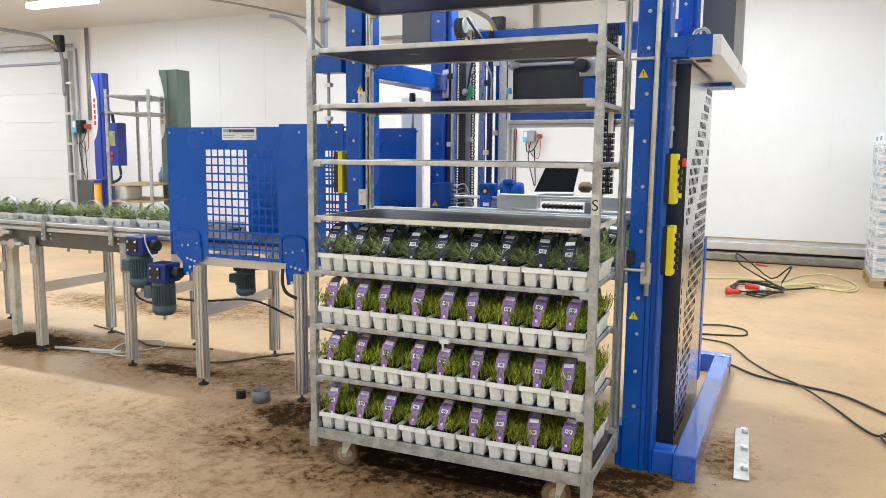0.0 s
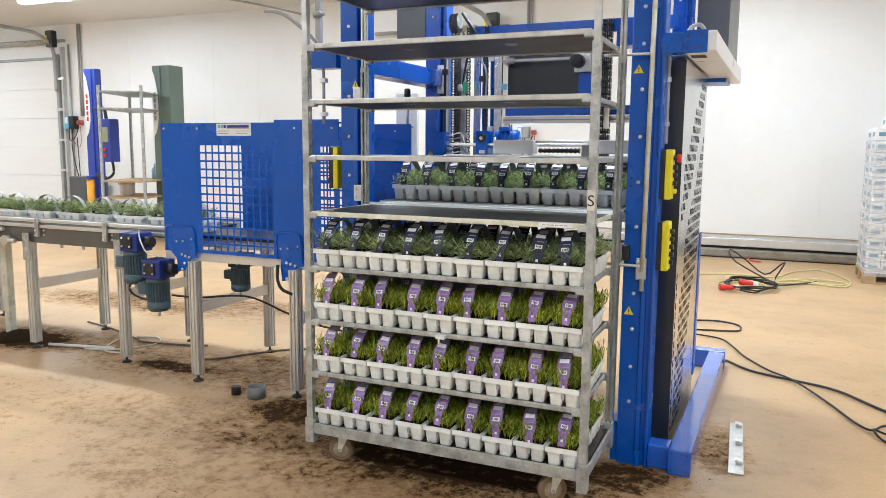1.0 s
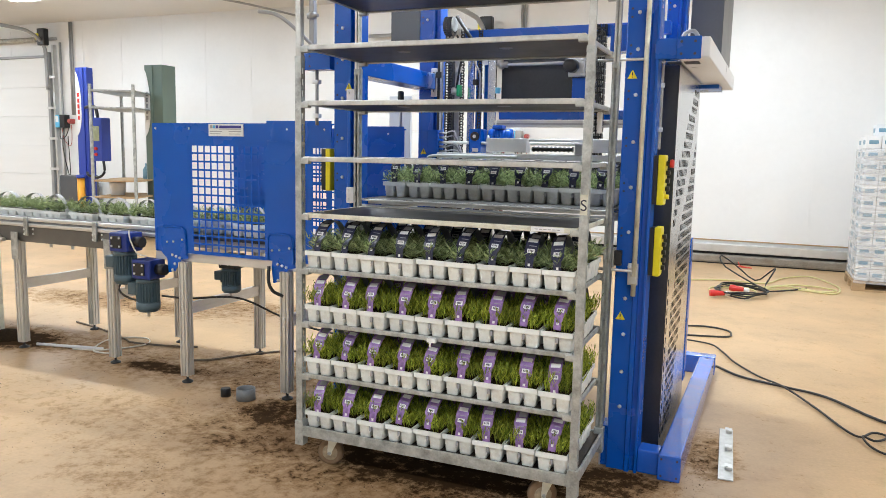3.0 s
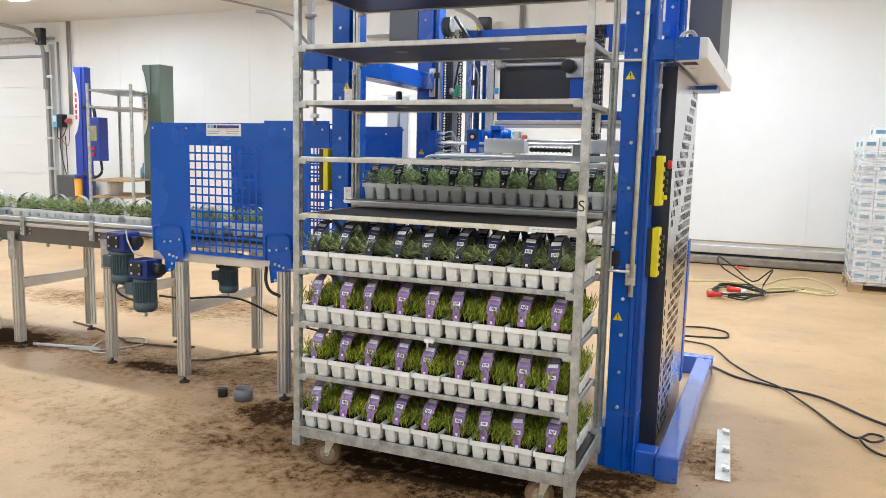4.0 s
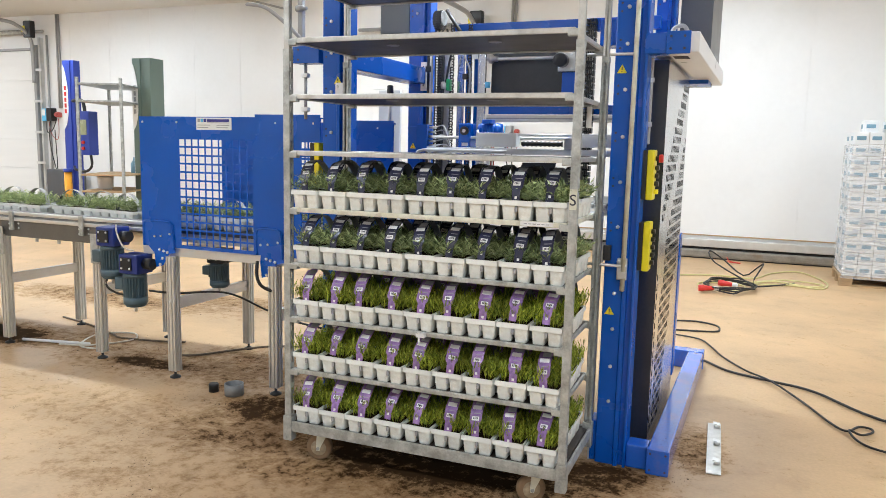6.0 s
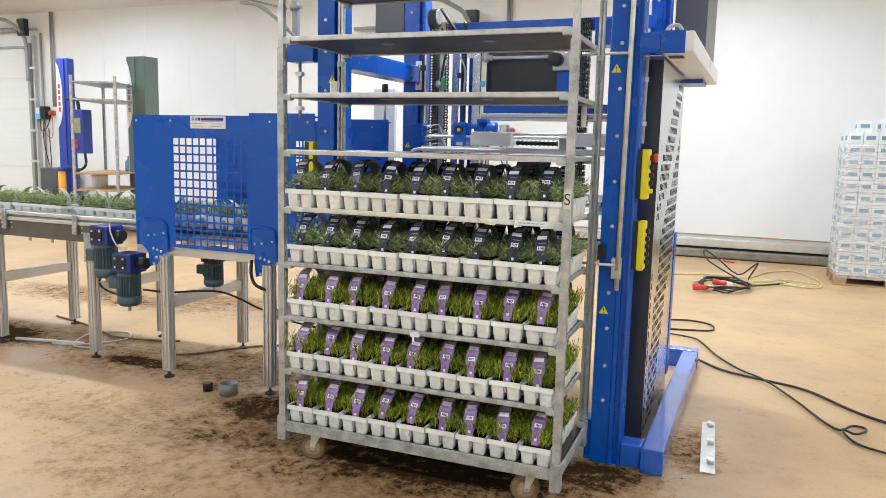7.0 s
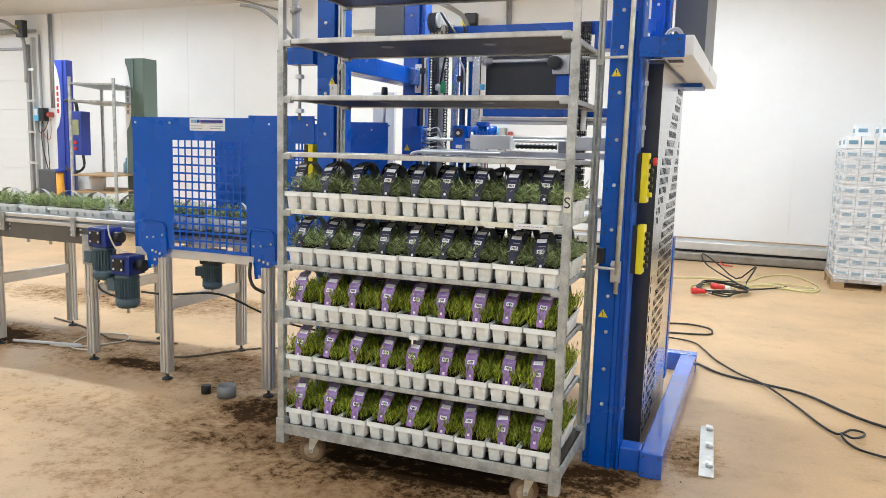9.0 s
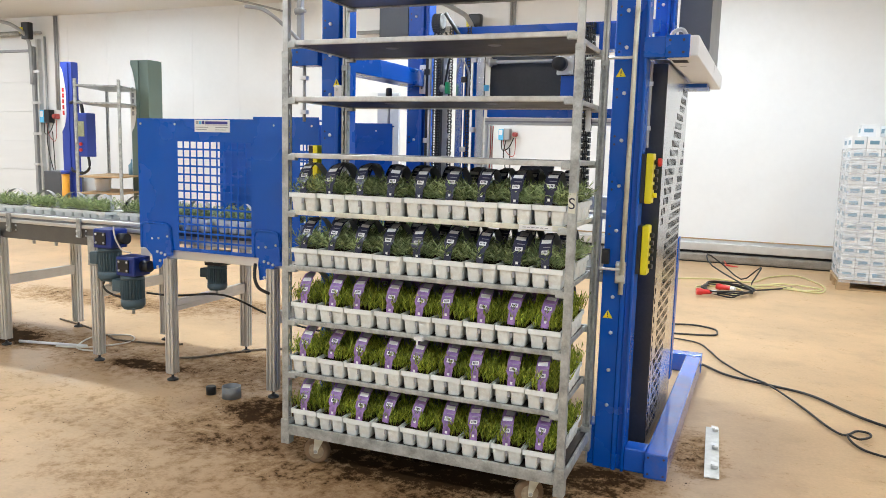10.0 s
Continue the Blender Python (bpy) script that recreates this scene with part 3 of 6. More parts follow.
def trolley(m, label):
    t = thing("plant_trolley", m, label, "trolley")
    low, high = post_mesh(0.10, 1.90, 0.032), post_mesh(1.86, 2.42, 0.026)
    me_low, me_high = mesh_of("post", low, GALV), mesh_of("post_extension", high, GALV_L)
    for x in (0, TW):
        for y, r in ((0, 0), (TD, 180)):
            piece("post", me_low, t, pose(x, y, 0, 0, 0, r))
            piece("post_extension", me_high, t, pose(x, y, 0, 0, 0, r))
            part("joint_clip", B(x - 0.0172, x + 0.0172, y - 0.0172, y + 0.0172, 1.872, 1.90, bev=0.003), GALV, t)
            part("corner_socket", B(x - 0.0225, x + 0.0225, y - 0.0225, y + 0.0225, 0.095, 0.215, bev=0.004), GALV, t)
    for y in (-0.018, TD + 0.006):
        part("base_rail", B(0.02, TW - 0.02, y, y + 0.012, 0.148, 0.192, bev=0.003), GALV, t)
        part("base_rail", B(0.02, TW - 0.02, y + 0.001, y + 0.04 if y < 0.3 else y + 0.013, 0.142, 0.148), GALV, t)
    for x in (-0.018, TW + 0.006):
        part("base_rail", B(x, x + 0.012, 0.02, TD - 0.02, 0.148, 0.192, bev=0.003), GALV, t)
    part("base_board", B(0.0, TW, 0.0, TD, 0.170, 0.186), PLY, t, "dark film-faced base board")
    for x, y, a in ((0.135, 0.05, 12), (TW - 0.14, 0.05, 30), (0.14, TD - 0.07, 40), (TW - 0.14, TD - 0.07, -20)):
        w = thing("caster", pose(x, y, 0, 0, 0, a), "", "")
        w.parent = t
        tread = lathe(bmesh.new(), (0, -0.019, 0.0625), (0, 1, 0), [(0, 0.050), (0.004, 0.0605), (0.010, 0.0622), (0.028, 0.0622), (0.034, 0.0605), (0.038, 0.050)], 24)
        part("wheel", tread, RUBBER, w, "worn brown rubber wheel")
        part("hub", lathe(bmesh.new(), (0, -0.0215, 0.0625), (0, 1, 0), [(0, 0.020), (0.001, 0.036), (0.003, 0.038), (0.0031, 0.049), (0.040, 0.049), (0.0401, 0.038), (0.042, 0.036), (0.043, 0.020)], 24), DISC, w, "pale dusty wheel disc")
        part("axle", cyl(bmesh.new(), (0, -0.032, 0.0625), (0, 0.032, 0.0625), 0.008, 10), GALV, w)
        fork = bmesh.new()
        for s in (-0.028, 0.025):
            prof = [(-0.008, 0.052), (0.008, 0.052), (0.013, 0.072), (0.040, 0.1245), (-0.006, 0.1245), (-0.010, 0.072)]
            lo = [fork.verts.new((u, s, v)) for u, v in prof]
            hi = [fork.verts.new((u, s + 0.003, v)) for u, v in prof]
            fork.faces.new(lo)
            fork.faces.new(hi[::-1])
            for i in range(6):
                fork.faces.new((lo[(i + 1) % 6], lo[i], hi[i], hi[(i + 1) % 6]))
        box(fork, -0.022, 0.045, -0.030, 0.030, 0.125, 0.130)
        part("fork", fork, CREAM, w)
        part("swivel", cyl(bmesh.new(), (0.015, 0, 0.130), (0.015, 0, 0.1415), 0.03, 14), CREAM, w)
    part("letter_plate", B(TW - 0.0155, TW + 0.014, -0.0185, -0.0163, 1.255, 1.335), CREAM, t, "cream plate with the letter S")
    cu = bpy.data.curves.new("letter", "FONT")
    cu.body, cu.size, cu.align_x, cu.extrude = "S", 0.062, "CENTER", 0.0004
    tmp = new("letter_source", cu)
    me = bpy.data.meshes.new_from_object(tmp.evaluated_get(bpy.context.evaluated_depsgraph_get()))
    bpy.data.objects.remove(tmp)
    me.materials.append(INK)
    piece("letter", me, t, pose(TW - 0.001, -0.0190, 1.272, 90, 0, 0))
    return t


TROLLEY = pose(0, 0, 0)
trolley(TROLLEY, "tall galvanised plant trolley on four casters, half filled with potted plants")
for k, z in enumerate(SHELF_Z):
    shelf(TROLLEY, z, CREAM if k == 3 else GALV if k < 3 else GALV_L, "cream" if k == 3 else "galvanised")
solid("white_tag", B(1.238, 1.262, 0.505, 0.520, 1.585, 1.68, bev=0.006), PAPER, "white plastic tag hanging at the shelf corner", "tag")
tag = thing("shelf_label", pose(0, 0, 0), "pale paper label stuck on the cream shelf rim", "label")
part("paper", B(1.10, 1.235, -0.0145, -0.0125, 1.182, 1.200), PAPER, tag)
for k in range(6):
    part("print_bar", B(1.115 + 0.018 * k, 1.128 + 0.018 * k, -0.0156, -0.0146, 1.189, 1.192), INK_GREY, tag)
tape = bmesh.new()
box(tape, 0.66, 0.70, -0.034, -0.013, 0.676, 0.692)
box(tape, 0.672, 0.680, -0.036, -0.034, 0.655, 0.690)
solid("tie_strap", tape, PAPER, "scrap of white tie strap on a shelf rim", "strap")

# ---- packs of six potted plants ----
PW, PD = 0.1345, 0.246


def tray_bm():
    bm = bmesh.new()
    z1 = 0.082
    # rim frame with a drop skirt
    for x0, x1, y0, y1 in ((0, PW, 0, 0.006), (0, PW, PD - 0.006, PD), (0, 0.006, 0.006, PD - 0.006), (PW - 0.006, PW, 0.006, PD - 0.006)):
        box(bm, x0, x1, y0, y1, 0.061, z1)
    box(bm, 0.006, PW - 0.006, 0.006, PD - 0.006, 0.066, 0.070)
    # six tapered cells
    for i in range(2):
        for j in range(3):
            cx, cy = PW / 2 + 0.0330 * (2 * i - 1), 0.044 + 0.079 * j
            rows = []
            for z, r in ((0.0, 0.0225), (0.004, 0.0245), (0.066, 0.0298)):
                k = 0.007
                loop = []
                for sx, sy in ((1, 1), (-1, 1), (-1, -1), (1, -1)):
                    for dx, dy in (((0, -k), (-k * 0.3, -k * 0.3), (-k, 0)) if sx * sy > 0 else ((-k, 0), (-k * 0.3, -k * 0.3), (0, -k))):
                        loop.append(bm.verts.new((cx + sx * (r + dx), cy + sy * (r * 1.2 + dy), z)))
                rows.append(loop)
            for q, w in zip(rows, rows[1:]):
                n = len(q)
                for a in range(n):
                    bm.faces.new((q[a], q[(a + 1) % n], w[(a + 1) % n], w[a])).smooth = True
            bm.faces.new(rows[0][::-1])
    return bm


def arch(a, rad_y=0.117, top=0.214, base=0.072):
    """The strip's way over the pack: a half ellipse; a runs from 0 at the front to pi at the back."""
    return PD / 2 - rad_y * math.cos(a), base + (top - base) * math.sin(a) ** 0.92


def strip_bm(width, a0, a1, lift=0.0, n=14, thick=0.0012, pale_from=None):
    bm = bmesh.new()
    rows = []
    for i in range(n + 1):
        a = a0 + (a1 - a0) * i / n
        y, z = arch(a)
        y2, z2 = arch(a + 0.01)
        d = Vector((0, y2 - y, z2 - z)).normalized()
        nrm = Vector((0, -d.z, d.y))
        w = width(a) / 2
        p = Vector((PW / 2, y, z)) + nrm * lift
        rows.append([bm.verts.new(p + Vector((s * w, 0, 0)) + nrm * t) for s, t in ((-1, 0), (1, 0), (1, thick), (-1, thick))])
    for q, w in zip(rows, rows[1:]):
        for k in range(4):
            bm.faces.new((q[k], q[(k + 1) % 4], w[(k + 1) % 4], w[k])).material_index = 1 if lift == 0.0 and ((k == 0 and w[0].co.y > PD * 0.5) or w[0].co.y > PD * (pale_from or 0.62)) else 0
    bm.faces.new(rows[0][::-1])
    bm.faces.new(rows[-1])
    return bm


def strip_width(a):
    return 0.054 if 0.46 < a < 1.42 else 0.032 + 0.006 * a if a < 0.46 else 0.034


def blade(bm, p, d, length, width, bend, rng):
    d = d.normalized()
    side = d.cross(Vector((rng.uniform(-1, 1), rng.uniform(-1, 1), rng.uniform(-1, 1)))).normalized()
    m = p + d * (length * 0.5)
    e = p + d * length + Vector((0, 0, bend * length))
    a, b = bm.verts.new(p), bm.verts.new(e)
    l, r = bm.verts.new(m + side * width / 2), bm.verts.new(m - side * width / 2)
    bm.faces.new((a, r, b, l))


def rosemary(seed):
    """Branching shoots with narrow leaves that stand out on all sides."""
    rng, bm = random.Random(seed), bmesh.new()
    for s in range(10):
        az, lean = rng.uniform(0, 6.28), rng.uniform(0.1, 0.95)
        d = Vector((math.cos(az) * lean, math.sin(az) * lean, 1)).normalized()
        hgt = rng.uniform(0.050, 0.098)
        p0 = Vector((math.cos(az) * 0.010, math.sin(az) * 0.010, 0.0))
        blade(bm, p0, d, hgt, 0.0022, 0, rng)
        for k in range(13):
            f = 0.2 + 0.8 * k / 13
            b = rng.uniform(0, 6.28)
            out = Vector((math.cos(b), math.sin(b), rng.uniform(0.2, 1.1) * (0.5 + f)))
            blade(bm, p0 + d * hgt * f, out, rng.uniform(0.024, 0.048), rng.uniform(0.0042, 0.0062), rng.uniform(-0.25, 0.1), rng)
    return bm


def needles(seed):
    """Dense upright shoots with fine short leaves."""
    rng, bm = random.Random(seed), bmesh.new()
    for s in range(27):
        az, rad = rng.uniform(0, 6.28), rng.uniform(0.0, 0.032)
        lean = rng.uniform(0.0, 0.62)
        d = Vector((math.cos(az) * lean, math.sin(az) * lean, 1)).normalized()
        p0 = Vector((math.cos(az) * rad, math.sin(az) * rad, 0))
        hgt = rng.uniform(0.055, 0.100)
        blade(bm, p0, d, hgt, 0.0035, 0, rng)
        for k in range(9):
            f = 0.2 + 0.8 * k / 9
            b = rng.uniform(0, 6.28)
            out = Vector((math.cos(b) * 0.5, math.sin(b) * 0.5, 1.0))
            blade(bm, p0 + d * hgt * f, out, rng.uniform(0.016, 0.033), rng.uniform(0.0034, 0.0052), 0, rng)
    return bm


PLANTS = {"rosemary": [mesh_of("plant", rosemary(k), LEAF_R) for k in range(7)],
          "needle": [mesh_of("plant", needles(40 + k), LEAF_G) for k in range(7)]}
TRAY = mesh_of("tray", tray_bm(), TRAYMAT)
SOIL_ME = mesh_of("soil", B(0.008, PW - 0.008, 0.008, PD - 0.008, 0.0705, 0.0745), SOIL)
CLIP_ME = mesh_of("tray_clip", B(PW / 2 - 0.006, PW / 2 + 0.006, 0.004, 0.010, 0.034, 0.0575, bev=0.002), INK_GREY)
STRIP = {"rosemary": mesh_of("handle_strip", strip_bm(strip_width, 0.02, 3.12, n=26), NAVY),
         "needle": mesh_of("handle_strip", strip_bm(strip_width, 0.02, 3.12, n=26), PURPLE)}
for me_ in STRIP.values():
    me_.materials.append(STRIP_BACK)
# on the conveyor the lamps' gloss on the strip is coloured in pale grey
STRIP["conveyor"] = mesh_of("handle_strip", strip_bm(lambda a: 0.028, 0.02, 3.12, n=26, pale_from=0.17), NAVY)
STRIP["conveyor"].materials.append(STRIP_SHEEN)
LBL_A = mesh_of("price_label", strip_bm(lambda a: 0.031, 0.52, 0.65, lift=0.0018, n=3, thick=0.0006), PAPER)
LBL_B = mesh_of("barcode_label", strip_bm(lambda a: 0.040, 0.90, 1.06, lift=0.0018, n=3, thick=0.0006), PAPER)
LBL_C = mesh_of("small_mark", strip_bm(lambda a: 0.010, 0.14, 0.21, lift=0.0018, n=2, thick=0.0006), PAPER)


def marks(a0, a1, n, width, fill=0.6):
    bm = bmesh.new()
    for i in range(n):
        x = PW / 2 - width / 2 + width * (i + 0.2) / n
        y, z = arch((a0 + a1) / 2)
        y0, z0 = arch(a0)
        y1, z1 = arch(a1)
        d = Vector((0, y1 - y0, z1 - z0)).normalized()
        nn = Vector((0, -d.z, d.y))
        w = width / n * fill
        lo, hi = Vector((x, y0, z0)) + nn * 0.0032, Vector((x, y1, z1)) + nn * 0.0032
        vs = [lo, lo + Vector((w, 0, 0)), hi + Vector((w, 0, 0)), hi]
        top = [v + nn * 0.0005 for v in vs]
        q = [bm.verts.new(v) for v in vs + top]
        for f in ((0, 1, 2, 3), (7, 6, 5, 4), (0, 4, 5, 1), (1, 5, 6, 2), (2, 6, 7, 3), (3, 7, 4, 0)):
            bm.faces.new([q[i] for i in f])
    return bm


MARK_A = mesh_of("barcode", marks(0.555, 0.62, 4, 0.022, 0.55), INK)
MARK_B = mesh_of("picture_mark", marks(1.10, 1.34, 1, 0.040, 0.9), INK_GREY)
MARK_C = mesh_of("print_bar", marks(0.74, 0.765, 1, 0.034, 0.9), INK_GREY)
LBL_IN = mesh_of("inner_label", strip_bm(lambda a: 0.026, 0.62, 0.80, lift=-0.0030, n=3, thick=0.0006), PAPER)


def pack(kind, seed):
    rng = random.Random(seed)
    p = thing("plant_pack", pose(0, 0, 0),
              "white six-pot pack of rosemary with an arched navy strip, its lamp sheen painted pale" if kind == "conveyor" else "white six-pot pack of grey-green rosemary with a navy strip" if kind == "rosemary" else "white six-pot pack of bright green plants with a purple strip",
              "plant pack", {"rosemary": "rosemary packs", "conveyor": "packs on the conveyor"}.get(kind, "purple-strip packs"))
    piece("tray", TRAY, p, pose(0, 0, 0))
    piece("soil", SOIL_ME, p, pose(0, 0, 0))
    piece("tray_clip", CLIP_ME, p, pose(0, 0, 0))
    lab = Matrix.Translation((PW / 2, PD / 2, 0.07)) @ pose(rng.uniform(-0.004, 0.004), 0, 0, rng.uniform(-7, 7), rng.uniform(-6, 6), rng.uniform(-5, 5)) @ Matrix.Diagonal((1, 1, 0.88 if kind == "conveyor" else 1, 1)) @ Matrix.Translation((-PW / 2, -PD / 2, -0.07))
    piece("handle_strip", STRIP[kind], p, lab)
    for nm, me in (("price_label", LBL_A), ("barcode_label", LBL_B), ("small_mark", LBL_C), ("barcode", MARK_A), ("picture_mark", MARK_B), ("print_bar", MARK_C), ("inner_label", LBL_IN)):
        if kind == "conveyor" and nm not in ("price_label", "inner_label"):
            continue
        piece(nm, me, p, lab)
    for i in range(2):
        for j in range(3):
            me = PLANTS["needle" if kind == "needle" else "rosemary"][rng.randrange(7)]
            big = Matrix.Scale(1.06 if kind == "conveyor" else 1.0, 4)
            piece("plant", me, p, pose(PW / 2 + 0.0330 * (2 * i - 1) + rng.uniform(-0.006, 0.006), 0.044 + 0.079 * j + rng.uniform(-0.01, 0.01), 0.072, rng.uniform(-8, 8), rng.uniform(-8, 8), rng.uniform(0, 360)) @ big)
    return p


PARK = {k: [pack(k, 10 * n + (5 if k == "needle" else 0)) for n in range(6)] for k in ("rosemary", "needle", "conveyor")}
USED = set()


def put_pack(kind, m, rng):
    src = PARK[kind][rng.randrange(6)]
    if src.name not in USED:
        USED.add(src.name)
        src.matrix_basis = m
        return src
    return copy_thing(src, m)


PITCH = 0.1405


def layer(z, kind, seed, y0=-0.012):
    rng = random.Random(seed)
    made = []
    for j in range(2):
        for i in range(9):
            x = 0.029 + PITCH * i + rng.uniform(-0.0015, 0.0015)
            m = pose(x, y0 + 0.262 * j + rng.uniform(-0.007, 0.007), z, 0, 0, rng.uniform(-2.2, 2.2))
            made.append((put_pack(kind, m, rng), m))
    return made


for k, (z, kind) in enumerate(((0.187, "needle"), (SHELF_Z[0] + 0.0085, "needle"), (SHELF_Z[1] + 0.0085, "needle"), (SHELF_Z[2] + 0.0085, "rosemary"))):
    layer(z, kind, 100 + k)
LOAD_Z = 1.199
LOAD = layer(LOAD_Z, "rosemary", 321, y0=0.0)          # the layer that the machine puts in

# ---- the loading machine ----
MROOT = Matrix.Translation((1.35, 0.56, 0)) @ pose(0, 0, 0, 0, 0, -1.2) @ Matrix.Translation((-1.35, -0.56, 0))
machine = thing("trolley_loader", MROOT, "tall blue steel trolley loading machine with a steel side cabinet", "machine")


def column(x0, x1, y, deep, name="column", top=2.9):
    """A folded column: a recessed face between two ridges, with bolts up the middle."""
    c = new(name)
    c.parent = machine
    w = x1 - x0
    bm = bmesh.new()
    a, b, yb = x0 + w * 0.60, x0 + w * 0.74, y + deep
    extruded(bm, [(x0, yb), (x0, y + 0.016), (x0 + 0.004, y + 0.012), (a - 0.004, y + 0.012), (a, y + 0.003), (a + 0.003, y), (b - 0.003, y), (b, y + 0.003),
                  (b + 0.002, y + 0.024), (x1 - 0.016, y + 0.024), (x1 - 0.014, y + 0.002), (x1 - 0.011, y - 0.002), (x1 - 0.003, y - 0.002), (x1, y + 0.002), (x1, yb)], 0, top)
    part("profile", bm, BLUE, c)
    for k, z in enumerate((0.31, 0.48, 0.66, 0.83, 1.14, 1.345, 1.55, 1.76, 1.96, 2.12, 2.33)):
        piece("bolt", BOLT_BIG, c, pose(x0 + w * 0.36, y + 0.012, z))
        if z > 1.0:
            for d in (-0.018, 0.018):
                piece("bolt_hole", HOLE, c, pose(x0 + w * 0.14, y + 0.012, z + d))
    return c


def warn(parent, x, y, z, s=0.045):
    """A yellow warning triangle sticker."""
    bm = bmesh.new()
    a = [(x - s / 2, z), (x + s / 2, z), (x, z + s * 0.87)]
    lo = [bm.verts.new((u, y, v)) for u, v in a]
    hi = [bm.verts.new((u, y - 0.0012, v)) for u, v in a]
    bm.faces.new(lo[::-1])
    bm.faces.new(hi)
    for i in range(3):
        bm.faces.new((lo[i], lo[(i + 1) % 3], hi[(i + 1) % 3], hi[i]))
    part("warning_sticker", bm, YELLOW, parent, "yellow triangular warning sticker")
    part("warning_mark", box(box(bmesh.new(), x - s * 0.05, x + s * 0.05, y - 0.0022, y - 0.0014, z + s * 0.30, z + s * 0.62),
                             x - s * 0.05, x + s * 0.05, y - 0.0022, y - 0.0014, z + s * 0.10, z + s * 0.20), INK, parent)


cr = column(1.338, 1.484, 0.575, 0.11, "column_front")
cl = column(-0.186, -0.036, 0.555, 0.11, "column_front")
column(1.36, 1.47, 1.60, 0.10, "column_rear")
column(-0.185, -0.030, 1.58, 0.10, "column_rear")
warn(cr, 1.372, 0.5855, 1.832)
warn(cr, 1.372, 0.5855, 0.728)
warn(cl, -0.085, 0.553, 1.800)

# the flat U-shaped foot of the right side
foot = new("foot_frame")
foot.parent = machine
part("front_bar", B(1.4845, 1.5835, 0.585, 0.69, 0.002, 0.116, bev=0.008), BLUE_LITE, foot)
part("base_gusset", B(1.30, 1.337, 0.60, 0.72, 0.002, 0.20, bev=0.006), BLUE, foot)
part("end_plate", B(1.584, 1.686, 0.548, 0.5535, 0.002, 0.122, bev=0.005), BLUE_LITE, foot)
part("side_bar", B(1.584, 1.686, 0.554, 2.45, 0.002, 0.122, bev=0.009), BLUE_LITE, foot)
part("rear_bar", B(1.33, 1.69, 2.452, 2.55, 0.002, 0.126, bev=0.007), BLUE_LITE, foot)
part("left_bar", B(-0.20, -0.05, 0.70, 2.42, 0.002, 0.126, bev=0.007), BLUE_LITE, foot)
for x in (1.600, 1.670):
    for z in (0.022, 0.102):
        piece("bolt_hole", HOLE, foot, pose(x, 0.548, z))

# side cabinet with a slotted stainless cover
cab = new("side_cabinet")
cab.parent = machine
part("body", B(1.447, 1.5445, 0.825, 1.795, 0.03, 1.915, bev=0.004), DARKSHEET, cab, "black cabinet body")
us = [0.823]
for k in range(18):
    us += [0.850 + 0.0517 * k, 0.850 + 0.0517 * k + 0.031]
us.append(1.797)
vs = [0.028]
for r in range(37):
    vs += [0.085 + r * 0.0483, 0.085 + r * 0.0483 + 0.034]
vs.append(1.917)


def along(z, *knots):
    """Straight lines between (height, value) knots, which go downwards."""
    for (z0, v0), (z1, v1) in zip(knots, knots[1:]):
        if z0 >= z >= z1:
            return v0 + (v1 - v0) * (z0 - z) / (z0 - z1)
    return -1.0


def slot(i, j):
    """Slits in bands that wander across the sheet from row to row."""
    if i % 2 == 0 or j % 2 == 0:
        return False
    u, z = (i - 0.5) / 2 / 18, vs[j]
    u = u / (1.4 - 0.4 * u)
    if along(z, (1.83, 0.65), (1.64, 0.37), (1.50, 0.22), (1.40, 0.08), (1.10, 0.03)) <= u < along(z, (1.83, 0.95), (1.64, 0.74), (1.40, 0.50), (1.27, 0.30), (1.10, 0.02)):
        return True
    if along(z, (1.55, 0.9), (1.40, 0.70), (1.27, 0.55), (1.14, 0.33), (0.98, 0.20), (0.84, 0.20), (0.70, 0.12), (0.08, 0.05)) <= u < along(z, (1.55, 0.97), (1.40, 0.88), (1.14, 0.87), (0.98, 0.93), (0.84, 0.85), (0.70, 0.62), (0.08, 0.30)):
        return True
    return (0.94 < u and 1.0 < z < 1.5) or (u < 0.05 and z < 0.88)


# black sheet added behind the slits, standing in for the shade inside
part("slot_shade", B(1.5448, 1.5458, 0.830, 1.790, 0.035, 1.910), MATT_BLACK, cab)
part("slotted_cover", perforated(bmesh.new(), "x", 1.5463, 0.0003, us, vs, slot), STAIN, cab, "slotted stainless steel cover")
part("rear_post", B(1.49, 1.551, 1.80, 1.90, 0.123, 1.0, bev=0.004), BLUE, cab)
part("cable_duct", B(1.474, 1.490, 0.70, 0.74, 1.52, 1.91, bev=0.004), CONDUIT, cab, "grey cable duct")
for z in (1.60, 1.80):
    part("duct_clip", B(1.470, 1.500, 0.690, 0.6995, z, z + 0.02), ALU, cab)
part("reed_strip", B(1.4695, 1.482, 0.60, 0.64, 1.35, 1.95, bev=0.003), BLUE, cab)


def control_box(parent, x, z, y, s=1):
    """A black box with a yellow cover; its buttons stand out sideways."""
    c = new("control_box")
    c.parent = parent
    ax = lambda a, b: (x + min(s * a, s * b), x + max(s * a, s * b))
    part("body", B(*ax(0.0, 0.027), y, y + 0.085, z, z + 0.222, bev=0.004), BLACK, c)
    part("cover", B(*ax(0.0275, 0.058), y - 0.003, y + 0.088, z - 0.002, z + 0.224, bev=0.006), YELLOW, c, "yellow cover")
    return c, ax


